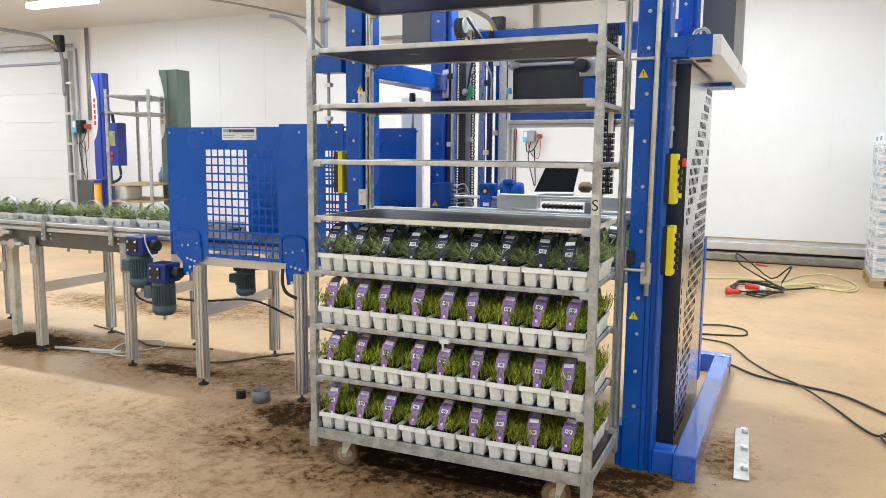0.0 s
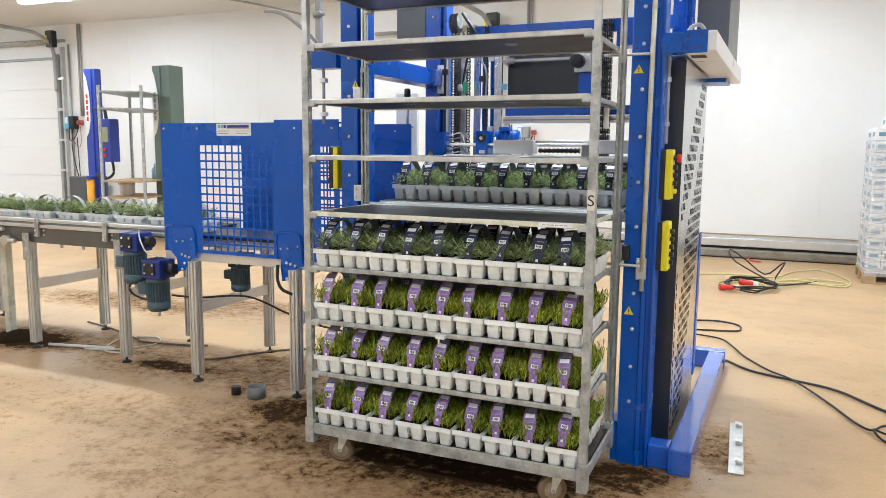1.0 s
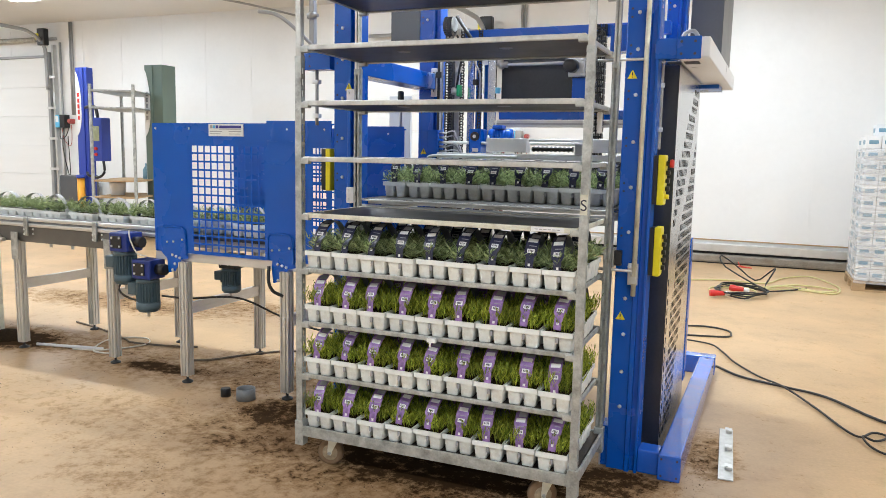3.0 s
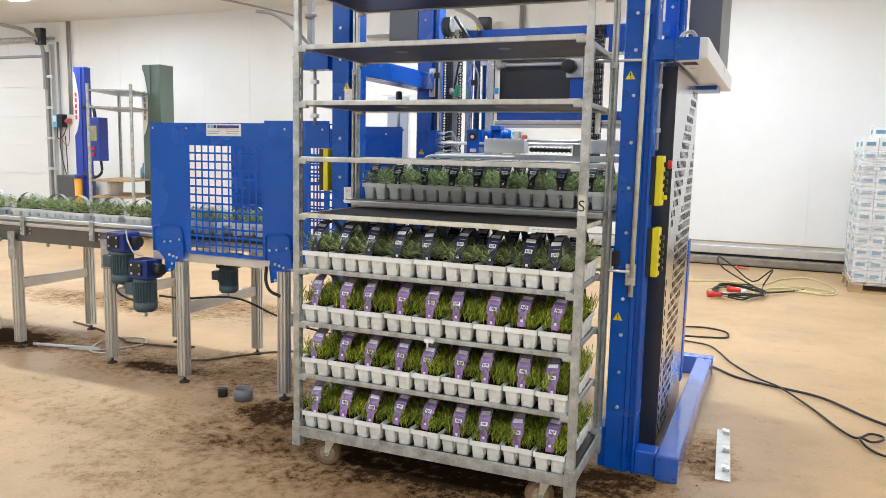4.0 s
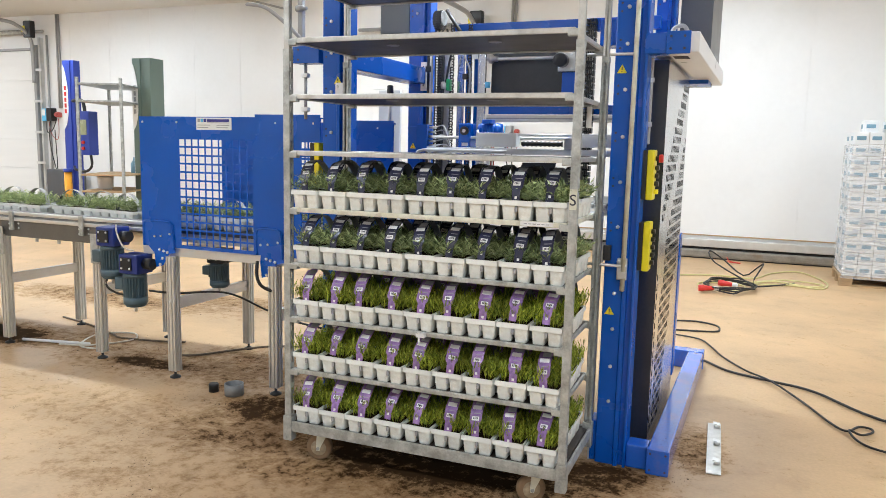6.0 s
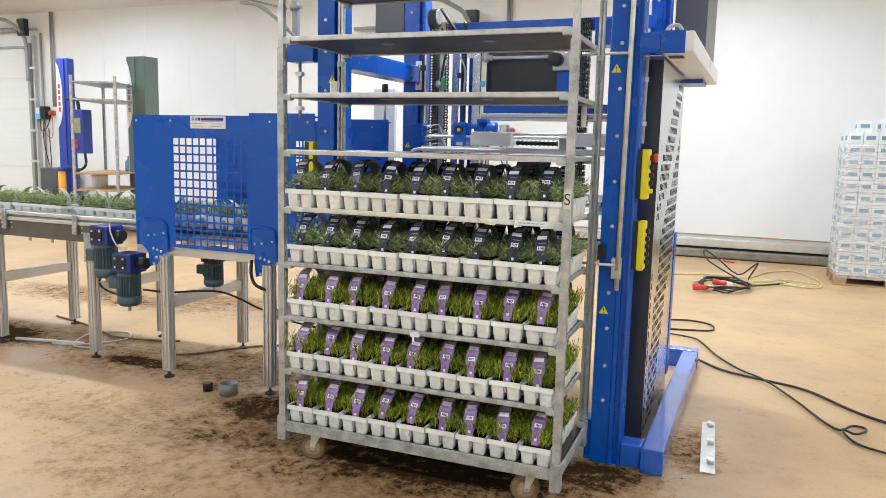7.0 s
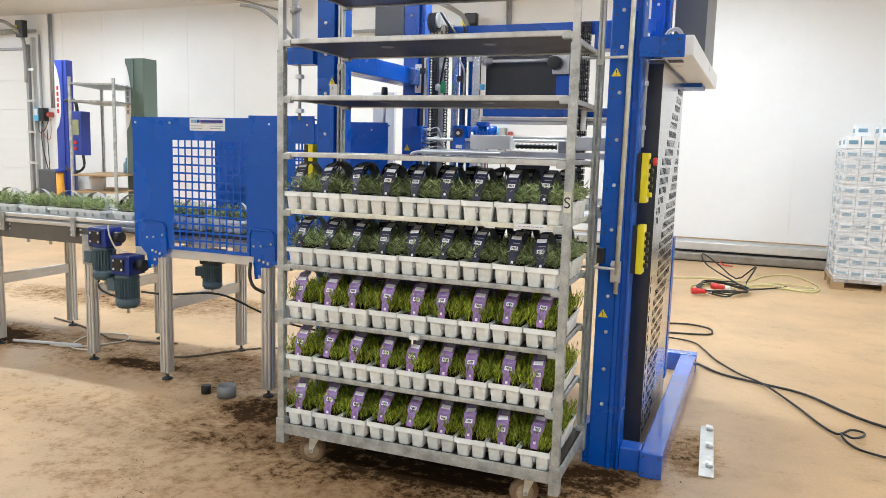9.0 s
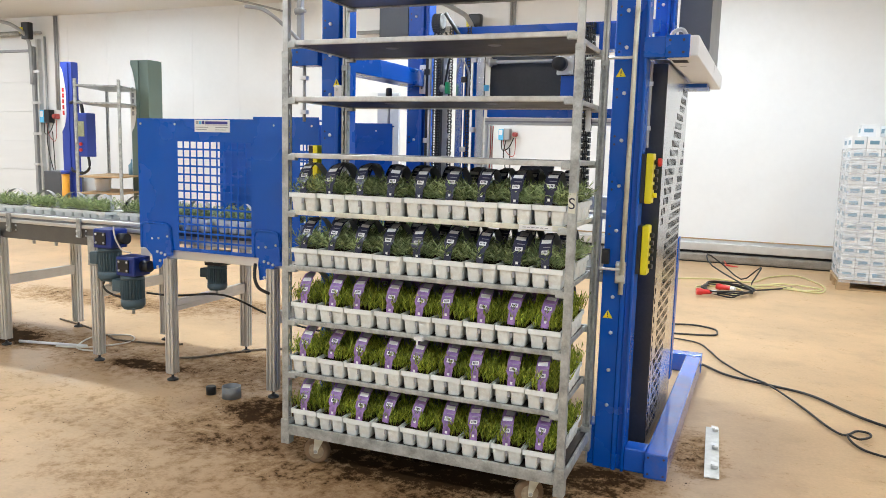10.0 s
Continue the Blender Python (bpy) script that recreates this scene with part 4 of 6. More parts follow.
for z, estop in ((1.271, True), (0.944, False)):
    c, ax = control_box(machine, 1.476, z, 0.60)
    for k in range(5):
        zz = z + 0.035 + 0.036 * k
        if estop and k > 3:
            continue
        part("button", cyl(bmesh.new(), (1.5345, 0.645, zz), (1.552, 0.645, zz), 0.011, 10), BLACK if k != 0 or not estop else YELLOW, c)
    if estop:
        part("knob_base", cyl(bmesh.new(), (1.5345, 0.645, z + 0.185), (1.550, 0.645, z + 0.185), 0.012, 12), BLACK, c)
        part("stop_knob", lathe(bmesh.new(), (1.550, 0.645, z + 0.185), (1, 0, 0), [(0, 0.018), (0.012, 0.020), (0.018, 0.015)], 14), RED, c, "red mushroom stop knob")
c, ax = control_box(machine, -0.262, 1.271, 0.56, 1)
for k in range(3):
    part("button", cyl(bmesh.new(), (-0.262, 0.6, 1.32 + 0.06 * k), (-0.285, 0.6, 1.32 + 0.06 * k), 0.012, 10), BLACK, c)

# arms, hood and cover sheets
arm = new("hood_arm")
arm.parent = machine
part("beam", B(1.4685, 1.560, 0.565, 0.655, 1.912, 2.000, bev=0.004), BLUE, arm)
part("end_plate", B(1.5605, 1.662, 0.555, 0.566, 1.908, 2.004, bev=0.003), BLUE, arm)
for x in (1.580, 1.637):
    for z in (1.930, 1.982):
        part("hole", cyl(bmesh.new(), (x, 0.556, z), (x, 0.5535, z), 0.006, 10), INK, arm)
part("hood", B(1.5605, 1.698, 0.567, 2.28, 1.914, 2.002, bev=0.008), WHITESHEET, arm, "white coated hood beam")
part("hood_under", B(1.470, 1.5595, 0.9, 2.29, 1.940, 1.955), WHITESHEET, arm)
part("hood_rear", B(1.48, 1.645, 1.84, 2.12, 1.890, 1.9135, bev=0.003), BLUE, arm)
for k in range(5):
    part("vent_slat", B(1.575, 1.640, 0.70 + 0.02 * k, 0.712 + 0.02 * k, 1.9115, 1.9145), INK, arm)
part("hose", sweep(bmesh.new(), [(1.57, 0.62, 2.0), (1.585, 0.64, 2.03), (1.62, 0.63, 2.035), (1.645, 0.62, 2.0)], 0.009), INK_GREY, arm)
part("drive_cover", B(1.48, 1.655, 1.72, 2.45, 2.006, 2.9, bev=0.004), GREYSHEET, machine, "grey steel drive cover")
arm2 = new("side_arm")
arm2.parent = machine
part("beam", B(-0.372, -0.207, 0.56, 0.65, 1.912, 2.000, bev=0.004), BLUE, arm2)
for z in (1.930, 1.982):
    part("hole", cyl(bmesh.new(), (-0.335, 0.561, z), (-0.335, 0.5585, z), 0.006, 10), INK, arm2)
part("drop_rod", cyl(bmesh.new(), (-0.315, 0.6, 1.911), (-0.315, 0.6, 1.62), 0.009, 10), CONDUIT, arm2)
for z in (1.84, 1.66):
    part("rod_clip", B(-0.335, -0.295, 0.585, 0.615, z, z + 0.022, bev=0.003), WHITESHEET, arm2)
part("knob", lathe(bmesh.new(), (-0.335, 0.55, 2.19), (1, 0, 0), [(0, 0.018), (0.04, 0.018), (0.042, 0.010), (0.06, 0.010)], 12), CONDUIT, arm2)
part("knob_post", B(-0.345, -0.315, 0.57, 0.60, 2.0015, 2.40, bev=0.004), CONDUIT, arm2)
part("hose", sweep(bmesh.new(), [(-0.30, 0.56, 2.02), (-0.36, 0.5, 2.10), (-0.48, 0.48, 2.19), (-0.62, 0.5, 2.22)], 0.010), INK_GREY, arm2)

# the long tube and its latch before the right column
latch = new("latch_rod")
latch.parent = machine
part("tube", cyl(bmesh.new(), (1.430, 0.553, 0.85), (1.440, 0.553, 2.9), 0.011, 12), CREAM, latch, "pale steel tube")
for z in (1.912, 0.965):
    part("cross_rod", cyl(bmesh.new(), (1.22, 0.553, z), (1.445, 0.553, z), 0.007, 8), ALU, latch)
part("bracket", B(1.400, 1.446, 0.556, 0.5745, 0.90, 1.00, bev=0.004), ALU, latch)
part("catch", B(1.335, 1.368, 0.556, 0.586, 0.985, 1.055, bev=0.004), BLACK, latch)
part("catch_frame", B(1.330, 1.334, 0.55, 0.586, 0.975, 1.065), ALU, latch)
for k in range(3):
    piece("bolt", BOLT_BIG, latch, pose(1.408 + 0.014 * k, 0.556, 0.985 - 0.03 * k))
part("clamp", cyl(bmesh.new(), (1.430, 0.535, 0.925), (1.430, 0.575, 0.925), 0.016, 10), ALU, latch)

# left side beam and upper covers
part("side_beam", B(-0.185, -0.045, 0.668, 1.578, 1.885, 1.985, bev=0.005), BLUE, machine)
part("side_beam", B(1.36, 1.455, 0.690, 1.598, 1.96, 2.05, bev=0.005), BLUE, machine)
part("cover_sheet", B(-0.40, -0.19, 1.60, 1.63, 2.18, 2.9, bev=0.003), GREYSHEET, machine, "grey cover sheet")
part("lever", cyl(bmesh.new(), (-0.27, 1.5, 1.80), (-0.27, 1.5, 1.62), 0.010, 10), ALU, machine)
part("lever_grip", lathe(bmesh.new(), (-0.27, 1.5, 1.80), (0, 0, 1), [(0, 0.014), (0.03, 0.022), (0.07, 0.020), (0.075, 0.012)], 12), BLACK, machine, "black grip")
part("top_beam", B(0.16, 1.40, 1.50, 1.56, 2.165, 2.235, bev=0.004), BLUE, machine)
part("top_gusset", B(1.10, 1.20, 1.36, 1.50, 2.06, 2.20, bev=0.004), BLUE, machine)
part("cover_box", B(0.39, 0.985, 1.58, 1.80, 1.80, 2.10, bev=0.004), DARKSHEET, machine, "glossy anthracite cover box")
part("drive_shaft", cyl(bmesh.new(), (0.385, 1.50, 2.022), (0.83, 1.50, 2.022), 0.010, 12), ALU, machine)
part("shaft_collar", lathe(bmesh.new(), (0.405, 1.50, 2.022), (1, 0, 0), [(0, 0.028), (0.02, 0.028), (0.021, 0.018), (0.05, 0.018)], 14), ALU, machine)
dm = new("drive_motor")
dm.parent = machine
part("plate", B(0.845, 0.945, 1.44, 1.46, 1.935, 2.045, bev=0.006), ALU, dm)
part("can", lathe(bmesh.new(), (0.872, 1.44, 1.995), (0, -1, 0), [(0, 0.040), (0.06, 0.040), (0.066, 0.034), (0.068, 0.01)], 20), BLACK, dm, "black motor can")
for x in (0.925,):
    for z in (1.95, 2.03):
        piece("bolt", BOLT, dm, pose(x, 1.44, z))
part("bracket_block", B(0.865, 0.985, 1.47, 1.57, 1.80, 1.932, bev=0.004), BLUE, machine)
part("cross_beam", B(0.395, 1.36, 1.53, 1.57, 1.695, 1.748, bev=0.004), BLUE, machine)
part("cross_profile", B(0.395, 1.36, 1.50, 1.528, 1.648, 1.690, bev=0.003), ALU, machine)
part("cross_profile_groove", B(0.395, 1.36, 1.4985, 1.5005, 1.664, 1.672), INK_GREY, machine)
part("upright", B(0.397, 0.417, 1.505, 1.53, 1.0, 1.646, bev=0.002), ALU, machine)
part("hose", sweep(bmesh.new(), [(0.435, 1.5, 1.64), (0.437, 1.5, 1.5), (0.43, 1.5, 1.3), (0.435, 1.5, 1.1)], 0.0035), DULLRED, machine)
part("hose", sweep(bmesh.new(), [(0.450, 1.5, 1.64), (0.447, 1.5, 1.5), (0.452, 1.5, 1.3), (0.445, 1.5, 1.1)], 0.0035), DULLRED, machine)

# lift mast: guide rails and roller chains
mast = new("lift_mast")
mast.parent = machine
for x0, x1, y, m_, nm in ((-0.012, 0.012, 1.50, BLACK, "guide_strip"), (0.020, 0.034, 1.47, ALU, "guide_rail"), (0.196, 0.236, 1.50, STAIN, "guide_rail"),
                          (0.095, 0.140, 1.53, ALU, "back_sheet"), (0.240, 0.272, 1.53, BLUE, "back_sheet"), (0.296, 0.336, 1.53, BLUE, "back_sheet"),
                          (0.338, 0.388, 1.48, STAIN, "guide_rail"), (0.036, 0.095, 1.56, GREYSHEET, "back_sheet")):
    part(nm, B(x0, x1, y, y + 0.02, 0.3, 2.06 if m_ in (STAIN, ALU) else 2.16, bev=0.002), m_, mast)


def chain_bm(z0, z1):
    bm = bmesh.new()
    z, k = z0, 0
    while z < z1:
        w = 0.0095 if k % 2 else 0.013
        for s in (-w, w - 0.003):
            box(bm, s, s + 0.003, -0.006, 0.006, z - 0.004, z + 0.018)
        box(bm, -w + 0.003, w - 0.003, -0.004, 0.004, z + 0.001, z + 0.008)
        z += 0.0165
        k += 1
    return bm


chain_me = mesh_of("lift_chain", chain_bm(0.9, 2.22), BLACK)
for x in (0.062, 0.088, 0.165, 0.283):
    piece("lift_chain", chain_me, mast, pose(x, 1.485, 0))
sp = lathe(bmesh.new(), (0.085, 1.49, 2.275), (1, 0, 0), [(0, 0.045), (0.02, 0.045)], 18)
part("sprocket", sp, GALV, mast)
ringbm = bmesh.new()
for k in range(22):
    a = 2 * math.pi * k / 22
    for x in (0.052,):
        c_ = Vector((x, 1.49 + 0.050 * math.cos(a), 2.262 + 0.050 * math.sin(a)))
        box(ringbm, c_.x, c_.x + 0.048, c_.y - 0.005, c_.y + 0.005, c_.z - 0.005, c_.z + 0.005)
        for xx in (0.050, 0.078):
            box(ringbm, xx, xx + 0.020, c_.y - 0.008, c_.y + 0.008, c_.z - 0.008, c_.z + 0.008)
part("chain_loop", ringbm, BLACK, mast)
part("chain_run", cyl(bmesh.new(), (0.12, 1.49, 2.32), (0.27, 1.44, 2.13), 0.013, 6), BLACK, mast)
part("slot_plate", B(-0.078, -0.036, 1.545, 1.557, 1.84, 2.02, bev=0.006), ALU, mast)
for z in (1.87, 1.95):
    part("slot", B(-0.061, -0.053, 1.5425, 1.5445, z, z + 0.045), INK, mast)
part("sensor", lathe(bmesh.new(), (0.12, 1.44, 1.865), (1, 0, 0), [(0, 0.022), (0.035, 0.022)], 14), ALU, mast)
part("sensor_plate", B(0.156, 0.178, 1.415, 1.46, 1.83, 1.90, bev=0.006), GREENPL, mast, "green sensor plate")
part("blue_clip", B(0.39, 0.415, 1.47, 1.5, 1.85, 1.885, bev=0.003), INK_CYAN, mast)

for k, (x, z0_) in enumerate(((0.012, 1.95), (0.150, 1.98), (0.262, 1.90), (0.322, 2.02))):
    part("rail_clamp", B(x - 0.018, x + 0.018, 1.462, 1.476, z0_, z0_ + 0.035, bev=0.003), ALU if k % 2 else BLACK, mast)
    part("rail_clamp", B(x - 0.018, x + 0.018, 1.462, 1.476, z0_ - 0.42, z0_ - 0.39, bev=0.003), ALU, mast)
part("mast_hose", sweep(bmesh.new(), [(0.14, 1.45, 2.20), (0.19, 1.42, 2.10), (0.17, 1.42, 1.98), (0.15, 1.43, 1.88)], 0.007), BLACK, mast)
part("mast_hose", sweep(bmesh.new(), [(0.30, 1.45, 2.16), (0.27, 1.42, 2.05), (0.31, 1.42, 1.95), (0.30, 1.44, 1.80)], 0.006), INK_GREY, mast)

# energy chain hanging at the right
ec = bmesh.new()
z = 1.26
while z < 2.2:
    box(ec, -0.028, -0.018, -0.02, 0.02, z, z + 0.030)
    box(ec, 0.018, 0.028, -0.02, 0.02, z, z + 0.030)
    box(ec, -0.028, 0.028, -0.022, -0.016, z + 0.004, z + 0.014)
    for k in range(3):
        box(ec, -0.013 + 0.01 * k, -0.008 + 0.01 * k, -0.01, 0.0, z - 0.002, z + 0.034)
    z += 0.036
chain_ob = part("energy_chain", ec, BLACK, machine, "black plastic energy chain")
chain_ob.matrix_basis = pose(1.025, 1.48, 0)
part("cable_strip", B(1.012, 1.036, 1.485, 1.50, 1.26, 2.2), ALU, machine)
bm = bmesh.new()
for d in (0.0, 0.008):
    for c in ((0.430, 1.92, 1.23), (0.700, 1.92, 1.235), (0.485, 2.85, 1.385), (0.215, 2.85, 1.382)):
        bm.verts.new((c[0], c[1], c[2] - d))
bm.verts.ensure_lookup_table()
for f in ((0, 1, 2, 3), (7, 6, 5, 4), (0, 4, 5, 1), (1, 5, 6, 2), (2, 6, 7, 3), (3, 7, 4, 0)):
    bm.faces.new([bm.verts[k] for k in f])
part("sloping_belt", bm, MATT_BLACK, machine, "dark sloping belt")
part("belt_roller", cyl(bmesh.new(), (0.425, 1.915, 1.222), (0.705, 1.915, 1.227), 0.016, 12), ALU, machine)
part("belt_motor", lathe(bmesh.new(), (0.73, 1.95, 1.275), (1, 0.1, 0), [(0, 0.020), (0.02, 0.036), (0.07, 0.036), (0.08, 0.022), (0.11, 0.022)], 14), RUBBER, machine, "brown dusty belt motor")
part("rear_cover", B(-0.73, -0.55, 2.20, 2.23, 0.35, 1.90, bev=0.004), PANELGREY, machine, "pale grey rear cover")
part("rear_stay", B(0.86, 0.89, 1.95, 1.98, 0.9, 1.69, bev=0.003), ALU, machine)

# white terminal plates on the left column
for z in (1.72, 1.21):
    part("terminal_plate", B(-0.092, -0.030, 0.538, 0.549, z, z + 0.085, bev=0.004), WHITESHEET, machine)
    for d in (0.02, 0.065):
        piece("bolt", BOLT, machine, pose(-0.078, 0.538, z + d))

# ---- the lift carriage (moves up and down) ----
carriage = thing("lift_carriage", pose(0, 0, 0), "lift carriage with pneumatic block, blue gear motor and pusher rail", "lift carriage")
part("pneumatic_block", B(0.055, 0.125, 1.28, 1.36, 1.16, 1.31, bev=0.004), BLUE, carriage)
part("pneumatic_block", B(-0.012, 0.055, 1.31, 1.40, 1.15, 1.30, bev=0.004), BLUE, carriage)
warn(carriage, 0.020, 1.308, 1.165, 0.04)
for k in range(5):
    zz = 1.185 + 0.027 * k
    part("fitting", cyl(bmesh.new(), (0.126, 1.31, zz), (0.165, 1.31, zz), 0.007, 8), ALU, carriage)
    part("air_hose", sweep(bmesh.new(), [(0.165, 1.31, zz), (0.22, 1.31, zz + 0.008), (0.245, 1.33, 1.18 + 0.01 * k), (0.27, 1.34, 1.14)], 0.004, seg=5), INK_GREY if k % 2 else PAPER, carriage)
cm = new("gear_motor")
cm.parent = carriage
part("gearbox", B(0.362, 0.437, 1.185, 1.29, 1.165, 1.315, bev=0.008), BLUE, cm)
part("gear_label", B(0.385, 0.422, 1.1825, 1.1848, 1.185, 1.205), PAPER, cm)
part("gear_face", cyl(bmesh.new(), (0.400, 1.185, 1.272), (0.400, 1.176, 1.272), 0.026, 16), BLACK, cm)
part("gear_hub", cyl(bmesh.new(), (0.400, 1.176, 1.272), (0.400, 1.172, 1.272), 0.010, 12), ALU, cm)
part("motor_body", lathe(bmesh.new(), (0.445, 1.30, 1.268), (1, 0.15, 0), [(0, 0.045), (0.02, 0.054)] + [(0.024 + 0.004 * k, 0.054 if k % 4 < 2 else 0.049) for k in range(22)] + [(0.118, 0.055), (0.14, 0.050), (0.146, 0.02)], 20), BLUE, cm)
part("terminal_box", B(0.48, 0.54, 1.25, 1.33, 1.315, 1.340, bev=0.008), BLUE, cm)
part("drive_wheel", lathe(bmesh.new(), (0.468, 1.20, 1.245), (0.9, 0.4, 0), [(0, 0.034), (0.012, 0.036), (0.016, 0.02)], 18), ALU, cm)
part("pusher_housing", B(0.50, 0.735, 1.10, 1.18, 1.185, 1.262, bev=0.005), BRIGHTWHITE, carriage, "light grey pusher housing")
part("pusher_beam", B(1.075, 1.30, 1.12, 1.18, 1.19, 1.262, bev=0.005), BRIGHTWHITE, carriage)
part("guide_rod", cyl(bmesh.new(), (0.7355, 1.15, 1.252), (1.0745, 1.15, 1.252), 0.008, 10), ALU, carriage)
part("pusher_rail", B(0.20, 1.33, 1.10, 1.16, 1.145, 1.178, bev=0.004), WHITESHEET, carriage)
part("guide_rod", cyl(bmesh.new(), (0.20, 1.20, 1.235), (1.30, 1.20, 1.235), 0.009, 10), ALU, carriage)
part("spring", lathe(bmesh.new(), (0.77, 1.09, 1.205), (1, 0, 0), [(0.012 * k, 0.016 if k % 2 else 0.010) for k in range(20)], 10), BLACK, carriage)
part("spring_end", B(1.01, 1.06, 1.07, 1.12, 1.175, 1.235, bev=0.004), INK_GREY, carriage)
part("front_tube", sweep(bmesh.new(), [(0.16, 1.05, 1.13), (0.19, 1.04, 1.155), (0.30, 1.04, 1.16), (0.7, 1.04, 1.16)], 0.009), PAPER, carriage)
part("lift_frame", B(-0.02, 1.33, 1.30, 1.36, 0.86, 0.92, bev=0.004), BLUE, carriage)
part("lift_frame", B(0.0, 0.04, 0.80, 1.30, 0.86, 0.90), ALU, carriage)
part("lift_frame", B(1.28, 1.32, 0.80, 1.30, 0.86, 0.90), ALU, carriage)

tongue = thing("loading_tongue", pose(0, 0, 0), "flat grey steel loading tongue with a thin front edge", "loading plate")
part("plate", B(0.005, 1.315, 0.0, 0.60, 0.0, 0.012, bev=0.003), TONGUE, tongue)
part("front_edge", B(0.005, 1.315, -0.012, -0.0005, 0.001, 0.010, bev=0.002), ALU, tongue)
part("under_rail", B(0.02, 1.30, 0.05, 0.075, -0.018, -0.0005), ALU, tongue)
bridge = thing("bridge_bar", pose(0, 0, 0), "white painted bridge bar behind the trolley shelf", "bar")
part("bar", B(-0.02, 1.30, 0.600, 0.625, 1.186, 1.205, bev=0.006), WHITESHEET, bridge)
part("bar", B(-0.02, 1.30, 0.640, 0.675, 1.180, 1.192, bev=0.004), ALU, bridge)
part("end_lever", B(1.22, 1.30, 0.575, 0.598, 1.175, 1.20, bev=0.006), WHITESHEET, bridge)
for x in (-0.03, 1.3005):
    part("stay", B(x, x + 0.009, 0.60, 0.67, 0.9, 1.20), ALU, bridge)
    part("stay_foot", B(x, x + 0.009, 0.60, 0.67, 0.0, 0.899), ALU, bridge)

# ---- conveyors ----
def leg_bm(z1, w=0.03):
    """An aluminium profile leg with grooves down its faces."""
    bm = bmesh.new()
    g, d = 0.006, 0.007
    side = [(-w, -w + 0.002), (-w + 0.002, -w)]
    for c in (-w * 0.45, w * 0.45):
        side += [(c - g, -w), (c - g, -w + d), (c + g, -w + d), (c + g, -w)]
    pts, out = side, []
    for k in range(4):
        out += pts
        pts = [(-y, x) for x, y in pts]
    return extruded(bm, out, 0.045, z1)


FOOT_ME = mesh_of("foot", lathe(bmesh.new(), (0, 0, 0), (0, 0, 1), [(0, 0.034), (0.008, 0.034), (0.018, 0.014), (0.022, 0.008), (0.046, 0.008)], 14), BLACK)


def stand(parent, x, y0, y1, top, z_bar=0.44):
    me = mesh_of("leg", leg_bm(top), ALU)
    for y in (y0, y1):
        piece("leg", me, parent, pose(x, y, 0))
        piece("foot", FOOT_ME, parent, pose(x, y, 0))
    bar = bmesh.new()
    box(bar, x - 0.018, x + 0.018, y0 + 0.031, y1 - 0.031, z_bar, z_bar + 0.03)
    box(bar, x - 0.014, x + 0.014, y0 + 0.031, y1 - 0.031, z_bar + 0.03, z_bar + 0.04)
    box(bar, x - 0.018, x + 0.018, y0 + 0.031, y1 - 0.031, z_bar + 0.04, z_bar + 0.07)
    part("cross_bar", bar, ALU, parent)
    for z in (z_bar + 0.01, z_bar + 0.055):
        piece("bolt", BOLT, parent, pose(x, y0 - 0.030, z))


infeed = thing("infeed_conveyor", pose(0, 0, 0), "long grey aluminium belt conveyor carrying potted plants", "conveyor")
part("belt", B(-7.5, -1.62, 0.885, 1.50, 0.905, 0.934), BLACK, infeed, "black conveyor belt")
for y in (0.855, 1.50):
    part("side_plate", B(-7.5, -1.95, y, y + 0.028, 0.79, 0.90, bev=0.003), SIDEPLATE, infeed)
    for z in (0.902, 0.942):
        part("guide_rail", B(-7.5, -1.60, y - 0.018, y + 0.006, z, z + 0.026, bev=0.006), ALU, infeed)
        part("guide_back", B(-7.5, -1.60, y + 0.0065, y + 0.012, z + 0.004, z + 0.034), INK_GREY, infeed)
for x in (-2.20, -2.86, -3.55, -4.3, -5.2, -6.1):
    part("rail_bracket", B(x - 0.018, x + 0.018, 0.822, 0.8365, 0.84, 0.972, bev=0.003), GALV, infeed)
    for z in (0.852, 0.885):
        for d in (-0.010, 0.04):
            piece("bolt", BOLT, infeed, pose(x + d, 0.853 if d > 0 else 0.822, z))
for x in (-2.45, -2.66, -3.2, -3.8):
    part("tab", B(x - 0.012, x + 0.012, 0.86, 0.866, 0.765, 0.79), GALV, infeed)
for x in (-2.09, -2.985, -4.2, -5.6):
    stand(infeed, x, 0.865, 1.50, 0.80)
    part("leg_plate", B(x - 0.034, x + 0.034, 0.826, 0.834, 0.66, 0.86, bev=0.003), GALV, infeed)
part("thick_leg", B(-3.615, -3.555, 1.08, 1.14, 0.001, 0.79, bev=0.008), CREAM, infeed, "beige painted leg")
for z, x in ((0.88, -3.30), (0.80, -3.18)):
    part("roller_head", cyl(bmesh.new(), (x, 0.80, z), (x, 0.854, z), 0.035, 14), ALU, infeed)
    part("roller_axle", cyl(bmesh.new(), (x - 0.12, 0.82, z), (x + 0.10, 0.82, z), 0.016, 10), ALU, infeed)

guard = thing("guarded_conveyor", pose(0, 0, 0), "blue steel guard with a square mesh window over a conveyor section", "conveyor guard")


